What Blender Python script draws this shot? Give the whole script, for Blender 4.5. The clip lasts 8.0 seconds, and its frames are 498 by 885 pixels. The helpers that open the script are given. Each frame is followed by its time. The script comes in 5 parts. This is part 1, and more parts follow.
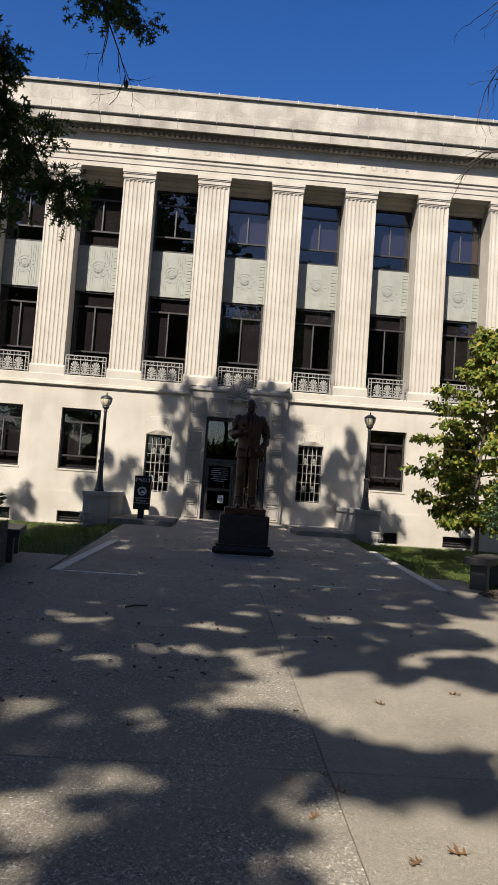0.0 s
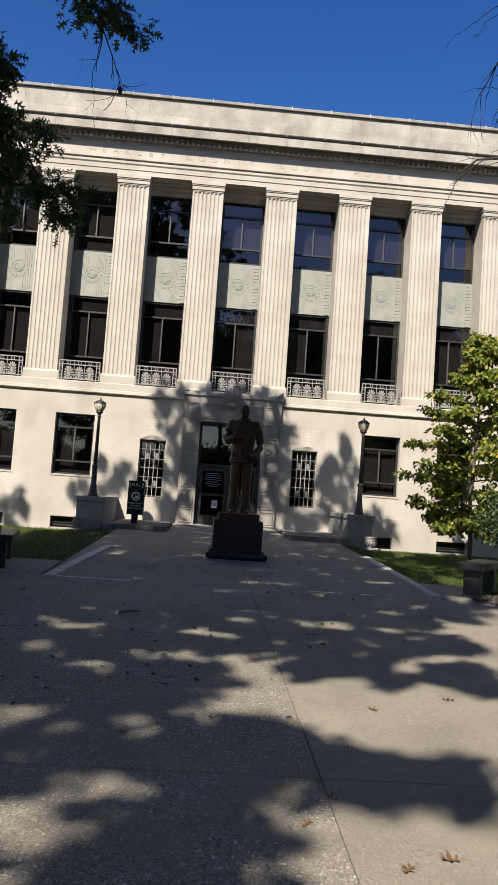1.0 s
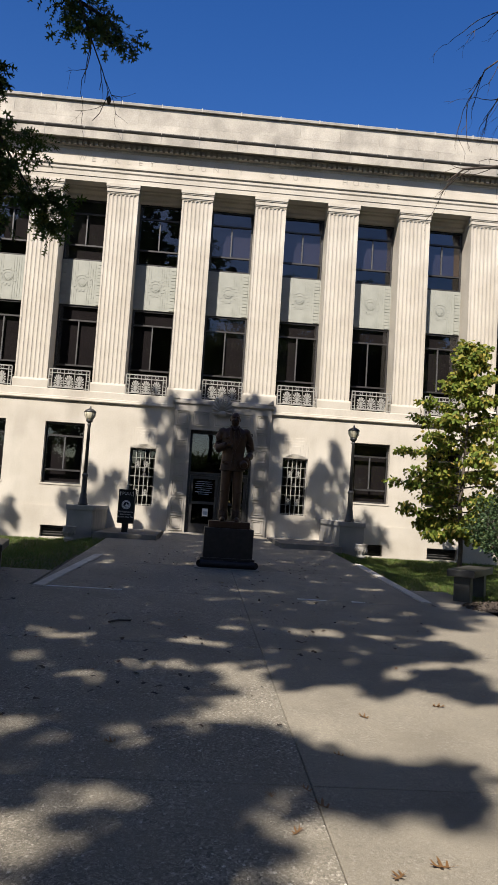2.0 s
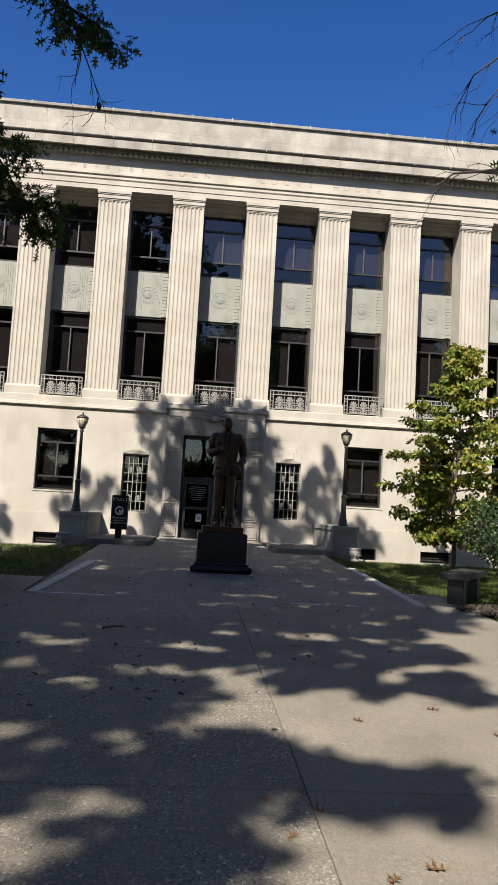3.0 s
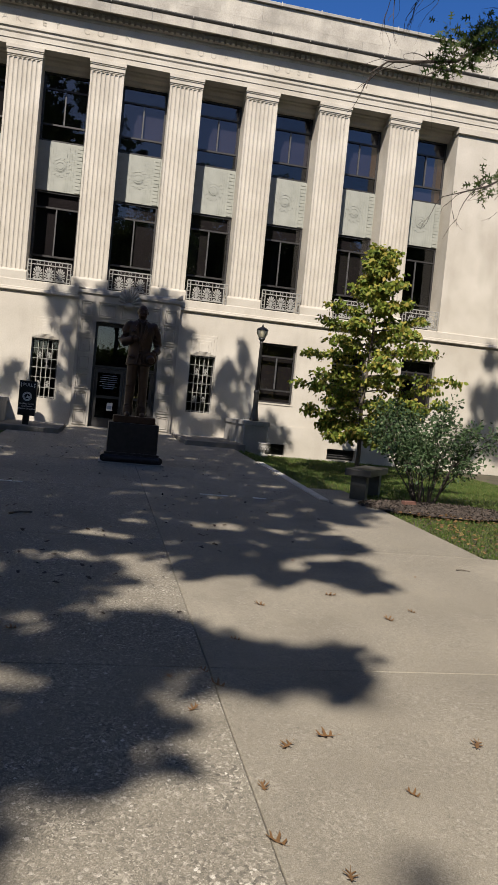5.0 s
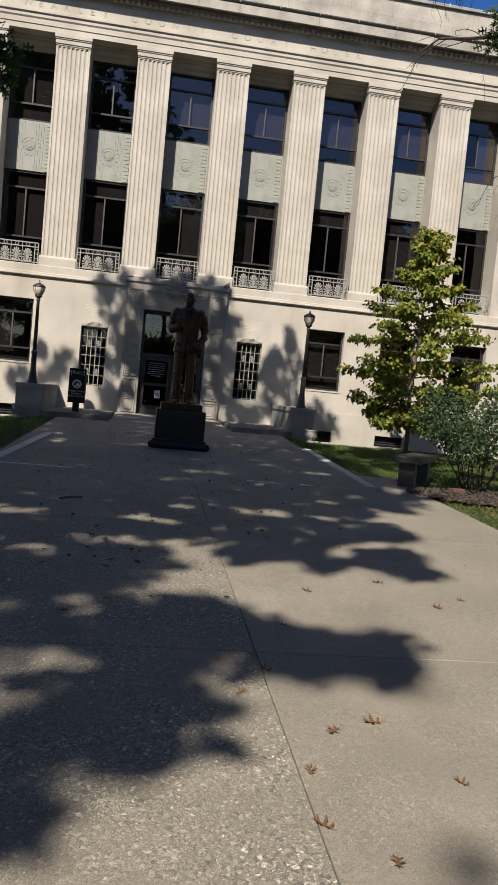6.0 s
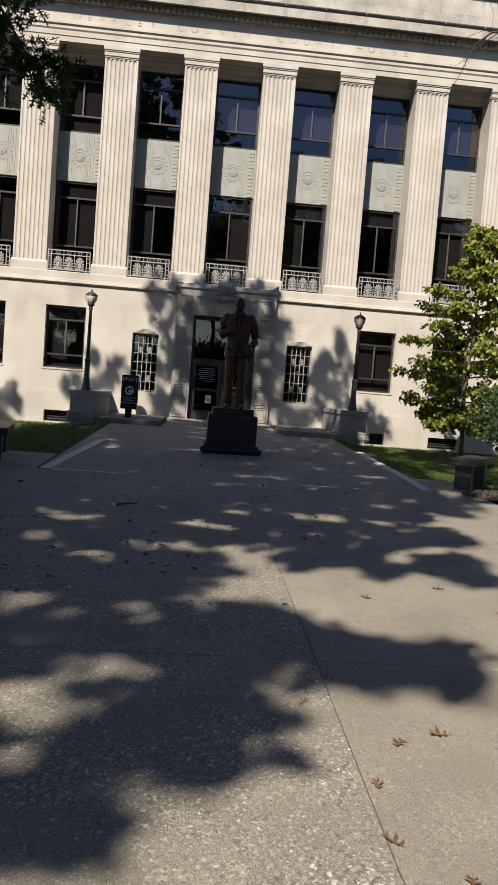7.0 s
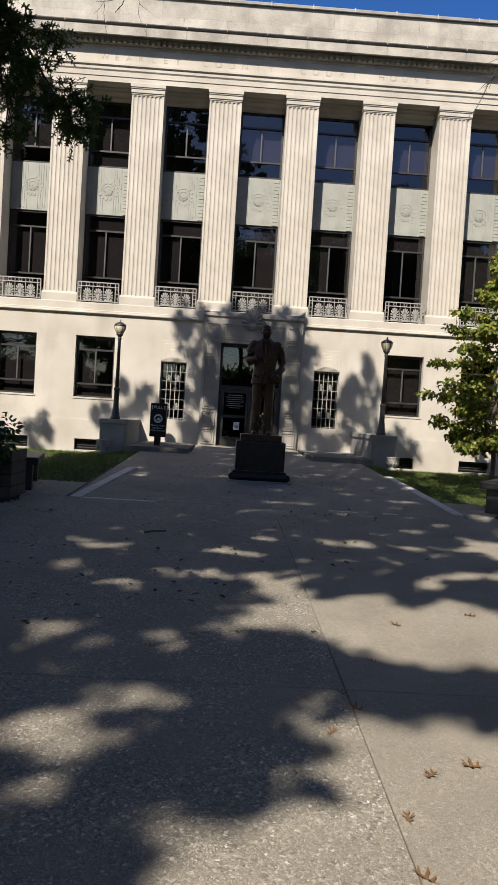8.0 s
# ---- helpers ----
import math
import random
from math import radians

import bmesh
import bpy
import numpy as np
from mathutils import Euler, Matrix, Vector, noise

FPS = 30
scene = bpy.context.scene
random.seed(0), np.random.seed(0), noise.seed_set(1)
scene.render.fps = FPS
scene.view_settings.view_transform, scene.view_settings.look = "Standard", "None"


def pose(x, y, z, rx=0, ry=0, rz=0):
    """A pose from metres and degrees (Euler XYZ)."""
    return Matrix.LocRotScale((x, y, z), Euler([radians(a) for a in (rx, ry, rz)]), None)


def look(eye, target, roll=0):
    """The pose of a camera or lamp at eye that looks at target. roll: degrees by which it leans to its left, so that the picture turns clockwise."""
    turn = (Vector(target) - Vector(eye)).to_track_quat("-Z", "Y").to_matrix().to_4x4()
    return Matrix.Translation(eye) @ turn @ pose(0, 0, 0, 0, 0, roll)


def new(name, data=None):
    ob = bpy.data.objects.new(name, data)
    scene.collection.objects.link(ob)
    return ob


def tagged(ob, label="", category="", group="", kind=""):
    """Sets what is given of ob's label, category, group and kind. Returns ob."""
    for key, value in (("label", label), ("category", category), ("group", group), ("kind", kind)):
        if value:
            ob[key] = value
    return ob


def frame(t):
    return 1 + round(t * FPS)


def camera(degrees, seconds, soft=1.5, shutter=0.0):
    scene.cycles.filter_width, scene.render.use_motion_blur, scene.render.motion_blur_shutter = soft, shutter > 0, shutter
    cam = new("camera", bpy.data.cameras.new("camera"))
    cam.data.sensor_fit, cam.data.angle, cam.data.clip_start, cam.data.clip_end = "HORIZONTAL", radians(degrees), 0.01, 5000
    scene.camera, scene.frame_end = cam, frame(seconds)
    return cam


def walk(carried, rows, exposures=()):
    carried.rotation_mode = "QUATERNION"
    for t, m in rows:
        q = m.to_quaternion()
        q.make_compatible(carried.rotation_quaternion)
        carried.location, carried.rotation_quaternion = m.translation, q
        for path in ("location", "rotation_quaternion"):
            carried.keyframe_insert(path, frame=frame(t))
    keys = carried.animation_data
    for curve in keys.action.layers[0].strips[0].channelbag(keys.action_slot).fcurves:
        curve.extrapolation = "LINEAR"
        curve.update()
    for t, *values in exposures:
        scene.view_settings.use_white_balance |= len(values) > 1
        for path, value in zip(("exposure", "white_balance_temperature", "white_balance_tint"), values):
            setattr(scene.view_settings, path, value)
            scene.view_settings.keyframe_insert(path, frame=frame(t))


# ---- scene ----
cam = camera(37.3, 8.0, soft=1.15)
PATH = [
    (0, (-0.57, 0.137, 1.487), (-0.477, 2.13, 1.623), 4.0),
    (0.5, (-0.56, 0.149, 1.487), (-0.467, 2.142, 1.627), 4.1),
    (1, (-0.565, 0.133, 1.494), (-0.457, 2.125, 1.644), 4.0),
    (1.5, (-0.561, 0.123, 1.496), (-0.441, 2.113, 1.659), 3.9),
    (3, (-0.551, 0.122, 1.487), (-0.402, 2.108, 1.675), 3.2),
    (3.5, (-0.547, 0.117, 1.487), (-0.39, 2.101, 1.681), 3.2),
    (4, (-0.552, 0.106, 1.491), (-0.346, 2.091, 1.622), 3.0),
    (4.2, (-0.556, 0.118, 1.488), (-0.328, 2.103, 1.575), 3.1),
    (5.3, (-0.562, 0.143, 1.470), (-0.129, 2.093, 1.363), 6.0),
    (5.5, (-0.563, 0.145, 1.465), (-0.175, 2.104, 1.352), 5.9),
    (6, (-0.562, 0.146, 1.467), (-0.279, 2.121, 1.34), 5.4),
    (6.5, (-0.575, 0.17, 1.464), (-0.374, 2.155, 1.331), 4.8),
    (7, (-0.601, 0.179, 1.481), (-0.452, 2.169, 1.351), 4.4),
    (7.5, (-0.591, 0.161, 1.487), (-0.482, 2.155, 1.37), 3.8),
    (8, (-0.578, 0.171, 1.487), (-0.513, 2.169, 1.422), 3.5),
]
walk(cam, [(t, look(e, g, r)) for t, e, g, r in PATH], [(0, 0.80, 6900, 10), (4.2, 0.80, 6900, 10), (5.4, 0.54, 6900, 10), (6.5, 0.56, 6900, 10), (7.0, 0.67, 6900, 10), (8, 0.74, 6900, 10)])

# ---- world, sun, exposure ----
SUN_EL, SUN_AZ = radians(45.0), radians(25.0)      # the sun stands behind the viewer, to the west side of the front
TO_SUN = Vector((-math.sin(SUN_AZ) * math.cos(SUN_EL), -math.cos(SUN_AZ) * math.cos(SUN_EL), math.sin(SUN_EL)))
world = bpy.data.worlds.new("sky")
scene.world = world
world.use_nodes = True
wn = world.node_tree.nodes
sky = wn.new("ShaderNodeTexSky")
sky.sky_type = "NISHITA"
sky.sun_disc = False
sky.sun_elevation = SUN_EL
sky.sun_rotation = math.atan2(TO_SUN.x, TO_SUN.y)
sky.air_density, sky.dust_density, sky.ozone_density = 1.0, 0.8, 1.3
sky.altitude = 300
deep = wn.new("ShaderNodeHueSaturation")
deep.inputs["Hue"].default_value = 0.517
deep.inputs["Saturation"].default_value = 1.42
deep.inputs["Value"].default_value = 1.15
world.node_tree.links.new(sky.outputs[0], deep.inputs["Color"])
world.node_tree.links.new(deep.outputs[0], wn["Background"].inputs[0])
wn["Background"].inputs[1].default_value = 0.075
sun_data = bpy.data.lights.new("sun", "SUN")
sun_data.energy, sun_data.angle, sun_data.color = 5.0, radians(0.53), (1.0, 0.943, 0.905)
sun = new("sun", sun_data)
sun.matrix_world = look(TO_SUN * 60, (0, 0, 0))

# ---- layout ----
F = 21.4            # the front of the court house
B = 2.2             # bay width
BX = -0.03          # axis of the bays
DX = 0.05           # axis of the entrance
SLOPE = 0.0304      # the plaza rises towards the building


def smooth(a, b, v):
    v = min(1.0, max(0.0, (v - a) / (b - a)))
    return v * v * (3 - 2 * v)


def ground_z(x, y):
    yy = min(max(y, -12.0), 26.0)
    side = smooth(2.75, 4.6, abs(x)) * smooth(11.5, 18.5, yy)
    return SLOPE * yy - 0.36 * side


# ---- materials ----
def mat_new(name):
    m = bpy.data.materials.new(name)
    m.use_nodes = True
    return m, m.node_tree.nodes, m.node_tree.links, m.node_tree.nodes["Principled BSDF"]


def surface(name, dark, light, scale=3.0, rough=0.8, fine=60.0, bump=0.15, metal=0.0, stain=None, island=0.0, detail=8.0, dist=0.01, grain=0.45, spec=0.5):
    """Two scales of mottling between two colours, with fine relief; stain: (colour, amount, stretch)."""
    m, n, l, p = mat_new(name)
    co = n.new("ShaderNodeTexCoord")
    big = n.new("ShaderNodeTexNoise")
    big.inputs["Scale"].default_value, big.inputs["Detail"].default_value = scale, detail
    small = n.new("ShaderNodeTexNoise")
    small.inputs["Scale"].default_value, small.inputs["Detail"].default_value = fine, 4
    l.new(co.outputs["Object"], big.inputs["Vector"])
    l.new(co.outputs["Object"], small.inputs["Vector"])
    mix = n.new("ShaderNodeMath")
    mix.operation = "MULTIPLY_ADD"
    l.new(small.outputs["Fac"], mix.inputs[0])
    mix.inputs[1].default_value = grain
    l.new(big.outputs["Fac"], mix.inputs[2])
    ramp = n.new("ShaderNodeValToRGB")
    ramp.color_ramp.elements[0].position, ramp.color_ramp.elements[1].position = 0.275 + 0.5 * grain, 0.725 + 0.5 * grain
    ramp.color_ramp.elements[0].color, ramp.color_ramp.elements[1].color = (*dark, 1), (*light, 1)
    l.new(mix.outputs[0], ramp.inputs[0])
    out = ramp.outputs[0]
    if stain:
        col, amount, stretch = stain
        mp = n.new("ShaderNodeMapping")
        mp.inputs["Scale"].default_value = stretch
        l.new(co.outputs["Object"], mp.inputs["Vector"])
        st = n.new("ShaderNodeTexNoise")
        st.inputs["Scale"].default_value, st.inputs["Detail"].default_value = 1.0, 6
        l.new(mp.outputs[0], st.inputs["Vector"])
        r3 = n.new("ShaderNodeValToRGB")
        r3.color_ramp.elements[0].position, r3.color_ramp.elements[1].position = 0.52, 0.78
        r3.color_ramp.elements[0].color, r3.color_ramp.elements[1].color = (0, 0, 0, 1), (amount,) * 3 + (1,)
        l.new(st.outputs["Fac"], r3.inputs[0])
        mx = n.new("ShaderNodeMixRGB")
        l.new(r3.outputs[0], mx.inputs[0])
        l.new(out, mx.inputs[1])
        mx.inputs[2].default_value = (*col, 1)
        out = mx.outputs[0]
    if island:
        oi = n.new("ShaderNodeObjectInfo")
        ge = n.new("ShaderNodeNewGeometry")
        ad = n.new("ShaderNodeMath")
        ad.operation = "ADD"
        l.new(oi.outputs["Random"], ad.inputs[0])
        l.new(ge.outputs["Random Per Island"], ad.inputs[1])
        fr = n.new("ShaderNodeMath")
        fr.operation = "FRACT"
        l.new(ad.outputs[0], fr.inputs[0])
        mr = n.new("ShaderNodeMapRange")
        mr.inputs["To Min"].default_value, mr.inputs["To Max"].default_value = 1 - island, 1 + island
        l.new(fr.outputs[0], mr.inputs["Value"])
        hs = n.new("ShaderNodeHueSaturation")
        l.new(mr.outputs[0], hs.inputs["Value"])
        l.new(out, hs.inputs["Color"])
        out = hs.outputs[0]
    l.new(out, p.inputs["Base Color"])
    bp = n.new("ShaderNodeBump")
    bp.inputs["Strength"].default_value, bp.inputs["Distance"].default_value = bump, dist
    l.new(mix.outputs[0], bp.inputs["Height"])
    l.new(bp.outputs[0], p.inputs["Normal"])
    p.inputs["Roughness"].default_value, p.inputs["Metallic"].default_value = rough, metal
    p.inputs["Specular IOR Level"].default_value = spec
    return m


def leaf_material(name, a, b, c, through_light=0.22):
    """Leaves that vary one by one between three colours and let some light through."""
    m, n, l, p = mat_new(name)
    ge = n.new("ShaderNodeNewGeometry")
    r = n.new("ShaderNodeValToRGB")
    r.color_ramp.elements[0].color, r.color_ramp.elements[1].color = (*a, 1), (*c, 1)
    e = r.color_ramp.elements.new(0.6)
    e.color = (*b, 1)
    l.new(ge.outputs["Random Per Island"], r.inputs[0])
    l.new(r.outputs[0], p.inputs["Base Color"])
    p.inputs["Roughness"].default_value = 0.65
    p.inputs["Specular IOR Level"].default_value = 0.25
    tr = n.new("ShaderNodeBsdfTranslucent")
    l.new(r.outputs[0], tr.inputs[0])
    mx = n.new("ShaderNodeMixShader")
    mx.inputs[0].default_value = through_light
    l.new(p.outputs[0], mx.inputs[1])
    l.new(tr.outputs[0], mx.inputs[2])
    l.new(mx.outputs[0], n["Material Output"].inputs[0])
    return m


def glass_material(name, tint, ior):
    m, n, l, p = mat_new(name)
    tr = n.new("ShaderNodeBsdfTransparent")
    tr.inputs[0].default_value = (*tint, 1)
    gl = n.new("ShaderNodeBsdfGlossy")
    gl.inputs["Roughness"].default_value = 0.0
    no = n.new("ShaderNodeTexNoise")
    no.inputs["Scale"].default_value = 0.9
    co = n.new("ShaderNodeTexCoord")
    l.new(co.outputs["Object"], no.inputs["Vector"])
    bp = n.new("ShaderNodeBump")
    bp.inputs["Strength"].default_value, bp.inputs["Distance"].default_value = 0.06, 0.02
    l.new(no.outputs["Fac"], bp.inputs["Height"])
    l.new(bp.outputs[0], gl.inputs["Normal"])
    fr = n.new("ShaderNodeFresnel")
    fr.inputs[0].default_value = ior
    mx = n.new("ShaderNodeMixShader")
    l.new(fr.outputs[0], mx.inputs[0])
    l.new(tr.outputs[0], mx.inputs[1])
    l.new(gl.outputs[0], mx.inputs[2])
    l.new(mx.outputs[0], n["Material Output"].inputs[0])
    return m


def aggregate(name, paste, bare, size, pale, relief):
    """Concrete: cement paste worn open in patches to stones of many tones, at two sizes, with sand grain, stains and pits."""
    m, n, l, p = mat_new(name)
    co = n.new("ShaderNodeTexCoord").outputs["Object"]

    def noise_of(scale, detail, lo, hi, a=0.0, b=1.0, rough=0.5):
        t = n.new("ShaderNodeTexNoise")
        t.inputs["Scale"].default_value, t.inputs["Detail"].default_value, t.inputs["Roughness"].default_value = scale, detail, rough
        l.new(co, t.inputs["Vector"])
        r = n.new("ShaderNodeMapRange")
        r.inputs["From Min"].default_value, r.inputs["From Max"].default_value = lo, hi
        r.inputs["To Min"].default_value, r.inputs["To Max"].default_value = a, b
        l.new(t.outputs["Fac"], r.inputs["Value"])
        return r.outputs[0]

    def maths(op, a, b):
        q = n.new("ShaderNodeMath")
        q.operation = op
        for k, v in enumerate((a, b)):
            if isinstance(v, float):
                q.inputs[k].default_value = v
            else:
                l.new(v, q.inputs[k])
        return q.outputs[0]

    def blend(kind, fac, a, b):
        x = n.new("ShaderNodeMixRGB")
        x.blend_type = kind
        for k, v in enumerate((fac, a, b)):
            if isinstance(v, float):
                x.inputs[k].default_value = v
            elif isinstance(v, tuple):
                x.inputs[k].default_value = (*v, 1)
            else:
                l.new(v, x.inputs[k])
        return x.outputs[0]

    def stones(scale):
        v = n.new("ShaderNodeTexVoronoi")
        v.inputs["Scale"].default_value = scale
        w = n.new("ShaderNodeTexNoise")
        w.inputs["Scale"].default_value, w.inputs["Detail"].default_value = scale * 1.3, 2
        l.new(co, w.inputs["Vector"])
        l.new(blend("ADD", 0.9 / scale, co, w.outputs["Color"]), v.inputs["Vector"])
        r = n.new("ShaderNodeValToRGB")
        e = r.color_ramp.elements
        e[0].color, e[1].color = (0.075, 0.068, 0.055, 1), (pale, pale * 0.94, pale * 0.82, 1)
        for at, k in ((0.34, 0.14), (0.62, 0.23), (0.78, 0.34)):
            e.new(at).color = (k, k * 0.915, k * 0.73, 1)
        l.new(v.outputs["Color"], r.inputs[0])
        return r.outputs[0], v.outputs["Distance"]

    big, d1 = stones(size)
    fine, d2 = stones(size * 2.6)
    base = blend("MULTIPLY", 1.0, paste, blend("MIX", noise_of(1.7, 8, 0.3, 0.7), (0.80, 0.79, 0.78), (1.22, 1.21, 1.19)))
    worn = maths("MULTIPLY", noise_of(2.2, 7, 0.34, 0.60, 0.15, 1.0, 0.6), bare)
    col = blend("MIX", maths("MULTIPLY", worn, 0.75), base, fine)
    col = blend("MIX", maths("MULTIPLY", worn, noise_of(size * 0.45, 3, 0.44, 0.56)), col, big)
    col = blend("MULTIPLY", 0.8, col, blend("MIX", noise_of(260.0, 3, 0.3, 0.7), (0.58, 0.57, 0.56), (1.46, 1.46, 1.45)))
    col = blend("MIX", noise_of(0.85, 7, 0.52, 0.78, 0.0, 0.55), col, (0.10, 0.09, 0.072))
    oi = n.new("ShaderNodeObjectInfo")
    tone = n.new("ShaderNodeMapRange")
    tone.inputs["To Min"].default_value, tone.inputs["To Max"].default_value = 0.95, 1.05
    l.new(oi.outputs["Random"], tone.inputs["Value"])
    hs = n.new("ShaderNodeHueSaturation")
    l.new(tone.outputs[0], hs.inputs["Value"])
    l.new(col, hs.inputs["Color"])
    l.new(hs.outputs[0], p.inputs["Base Color"])
    bp = n.new("ShaderNodeBump")
    bp.inputs["Strength"].default_value, bp.inputs["Distance"].default_value = 0.6, 0.004
    l.new(maths("ADD", maths("MULTIPLY", d1, -relief * 4), noise_of(190.0, 4, 0.3, 0.7, 0.0, 0.3)), bp.inputs["Height"])
    l.new(bp.outputs[0], p.inputs["Normal"])
    p.inputs["Roughness"].default_value, p.inputs["Specular IOR Level"].default_value = 0.92, 0.25
    return m


LIME = surface("limestone", (0.362, 0.330, 0.270), (0.495, 0.462, 0.392), 0.9, 0.85, 30, 0.16, stain=((0.27, 0.245, 0.198), 0.6, (1.3, 1.3, 0.35)))
LIME_TOP = surface("weathered limestone", (0.27, 0.25, 0.21), (0.46, 0.428, 0.36), 1.4, 0.88, 26, 0.2, stain=((0.19, 0.178, 0.15), 0.85, (1.7, 1.7, 0.9)), island=0.07)
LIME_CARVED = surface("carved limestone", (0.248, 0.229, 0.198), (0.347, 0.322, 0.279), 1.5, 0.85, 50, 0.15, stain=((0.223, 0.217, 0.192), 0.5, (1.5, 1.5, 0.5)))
PLINTH = surface("grey stone", (0.186, 0.180, 0.167), (0.285, 0.273, 0.248), 2.2, 0.85, 60, 0.2, stain=((0.112, 0.105, 0.099), 0.6, (3, 3, 0.7)))
SPANDREL = surface("grey green cast stone", (0.229, 0.239, 0.208), (0.285, 0.294, 0.257), 2.5, 0.7, 50, 0.08, stain=((0.186, 0.205, 0.174), 0.4, (4, 4, 0.6)))
CONCRETE = aggregate("plaza concrete", (0.212, 0.193, 0.152), 0.42, 80, 0.46, 0.05)
CONCRETE_WORN = aggregate("worn exposed aggregate", (0.185, 0.168, 0.132), 0.92, 76, 0.64, 0.16)
# cornice lip, much darker than the stone below it
LIP = surface("dark weathered lead", (0.045, 0.042, 0.038), (0.09, 0.085, 0.075), 3, 0.8, 60, 0.2)
# landing stone: dirt, and the shade it lies in, darken this colour
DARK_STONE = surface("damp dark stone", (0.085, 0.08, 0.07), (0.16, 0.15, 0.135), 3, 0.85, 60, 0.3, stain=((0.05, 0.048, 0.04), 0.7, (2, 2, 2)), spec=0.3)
COPING = surface("grey lichened coping", (0.20, 0.19, 0.17), (0.33, 0.315, 0.28), 3, 0.85, 60, 0.2, stain=((0.13, 0.125, 0.11), 0.6, (2, 2, 2)))
EDGING = surface("pale concrete", (0.32, 0.30, 0.26), (0.50, 0.475, 0.415), 3, 0.85, 80, 0.25)
# pale sealant, whitened so that its colour holds the sun flecks on it
STRIPE = surface("white joint filler", (0.60, 0.59, 0.55), (0.75, 0.74, 0.70), 6, 0.7, 90, 0.2)
JOINT = surface("dirt in joints", (0.05, 0.045, 0.035), (0.09, 0.08, 0.06), 8, 0.95, 90, 0.4)
SOIL = surface("soil", (0.05, 0.045, 0.035), (0.10, 0.09, 0.06), 2, 0.95, 60, 0.5, stain=((0.05, 0.07, 0.025), 0.7, (1.2, 1.2, 1.2)), spec=0.1)
MULCH = surface("bark mulch", (0.032, 0.025, 0.02), (0.085, 0.066, 0.052), 8, 0.95, 120, 0.8, island=0.25)
GRANITE = surface("black granite", (0.011, 0.0095, 0.011), (0.024, 0.021, 0.024), 14, 0.3, 160, 0.02, spec=0.25)
BRONZE = surface("dark bronze", (0.042, 0.023, 0.015), (0.085, 0.046, 0.030), 5, 0.5, 70, 0.15, metal=0.6, stain=((0.012, 0.010, 0.008), 0.7, (5, 5, 2)), spec=0.4)
BRONZE_BASE = surface("brown bronze", (0.035, 0.018, 0.011), (0.065, 0.033, 0.020), 8, 0.45, 80, 0.15, metal=0.7)
FRAME = surface("dark bronze window frame", (0.016, 0.015, 0.015), (0.03, 0.029, 0.028), 6, 0.45, 80, 0.05)
MULLION = surface("grey metal glazing bar", (0.045, 0.045, 0.046), (0.075, 0.075, 0.074), 6, 0.45, 80, 0.05)
RAIL = surface("pale painted iron", (0.223, 0.223, 0.198), (0.298, 0.291, 0.260), 8, 0.5, 90, 0.1)
IRON = surface("black painted iron", (0.018, 0.018, 0.018), (0.04, 0.04, 0.038), 8, 0.42, 90, 0.12)
SIGN = surface("black sign panel", (0.005, 0.005, 0.005), (0.012, 0.012, 0.012), 4, 0.4, 80, 0.02, spec=0.2)
WHITE = surface("white lettering", (0.476, 0.476, 0.476), (0.560, 0.560, 0.560), 4, 0.5, 80, 0.0)
BLUE_GREY = surface("grey blue print", (0.140, 0.182, 0.238), (0.210, 0.252, 0.308), 9, 0.5, 80, 0.0)
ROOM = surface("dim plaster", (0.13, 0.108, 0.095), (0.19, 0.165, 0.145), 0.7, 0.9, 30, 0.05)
# upper blinds: mauve tint paints in the sky's reflection on the glass
BLIND = surface("mauve grey blind", (0.12, 0.118, 0.165), (0.155, 0.15, 0.20), 1.5, 0.8, 40, 0.05)
SHADE_CLOTH = surface("brown grey roller blind", (0.062, 0.055, 0.050), (0.09, 0.080, 0.073), 1.2, 0.85, 50, 0.05)
CURTAIN = surface("tan curtain", (0.238, 0.154, 0.091), (0.294, 0.196, 0.119), 3, 0.85, 40, 0.1)
LAMP_GLASS = surface("frosted amber glass", (0.45, 0.41, 0.29), (0.58, 0.54, 0.41), 6, 0.25, 60, 0.05)
BARK = surface("grey bark", (0.049, 0.038, 0.028), (0.119, 0.098, 0.077), 6, 0.95, 40, 0.9, dist=0.02)
TWIG = surface("dark twig bark", (0.03, 0.024, 0.02), (0.07, 0.055, 0.045), 9, 0.9, 60, 0.3)
BRICK = surface("red brick", (0.10, 0.048, 0.034), (0.15, 0.07, 0.05), 9, 0.85, 70, 0.3)
LEAF_OAK = leaf_material("oak leaf", (0.028, 0.055, 0.012), (0.05, 0.085, 0.02), (0.09, 0.10, 0.025), 0.4)
LEAF_DOG = leaf_material("turning dogwood leaf", (0.065, 0.11, 0.016), (0.17, 0.205, 0.03), (0.30, 0.235, 0.05))
LEAF_SHRUB = leaf_material("shrub leaf", (0.03, 0.06, 0.022), (0.05, 0.088, 0.035), (0.09, 0.125, 0.055))
LEAF_DARK = leaf_material("old wet leaf", (0.02, 0.014, 0.010), (0.035, 0.024, 0.016), (0.07, 0.045, 0.025))
LEAF_DRY = leaf_material("dry leaf", (0.11, 0.055, 0.028), (0.19, 0.105, 0.045), (0.27, 0.18, 0.07))
GRASS = leaf_material("grass blade", (0.04, 0.078, 0.014), (0.078, 0.125, 0.024), (0.15, 0.14, 0.05))
GLASS = glass_material("window glass", (0.36, 0.35, 0.37), 1.8)
PETAL = surface("pale cut paper", (0.350, 0.350, 0.350), (0.434, 0.434, 0.434), 5, 0.8, 60, 0.0)


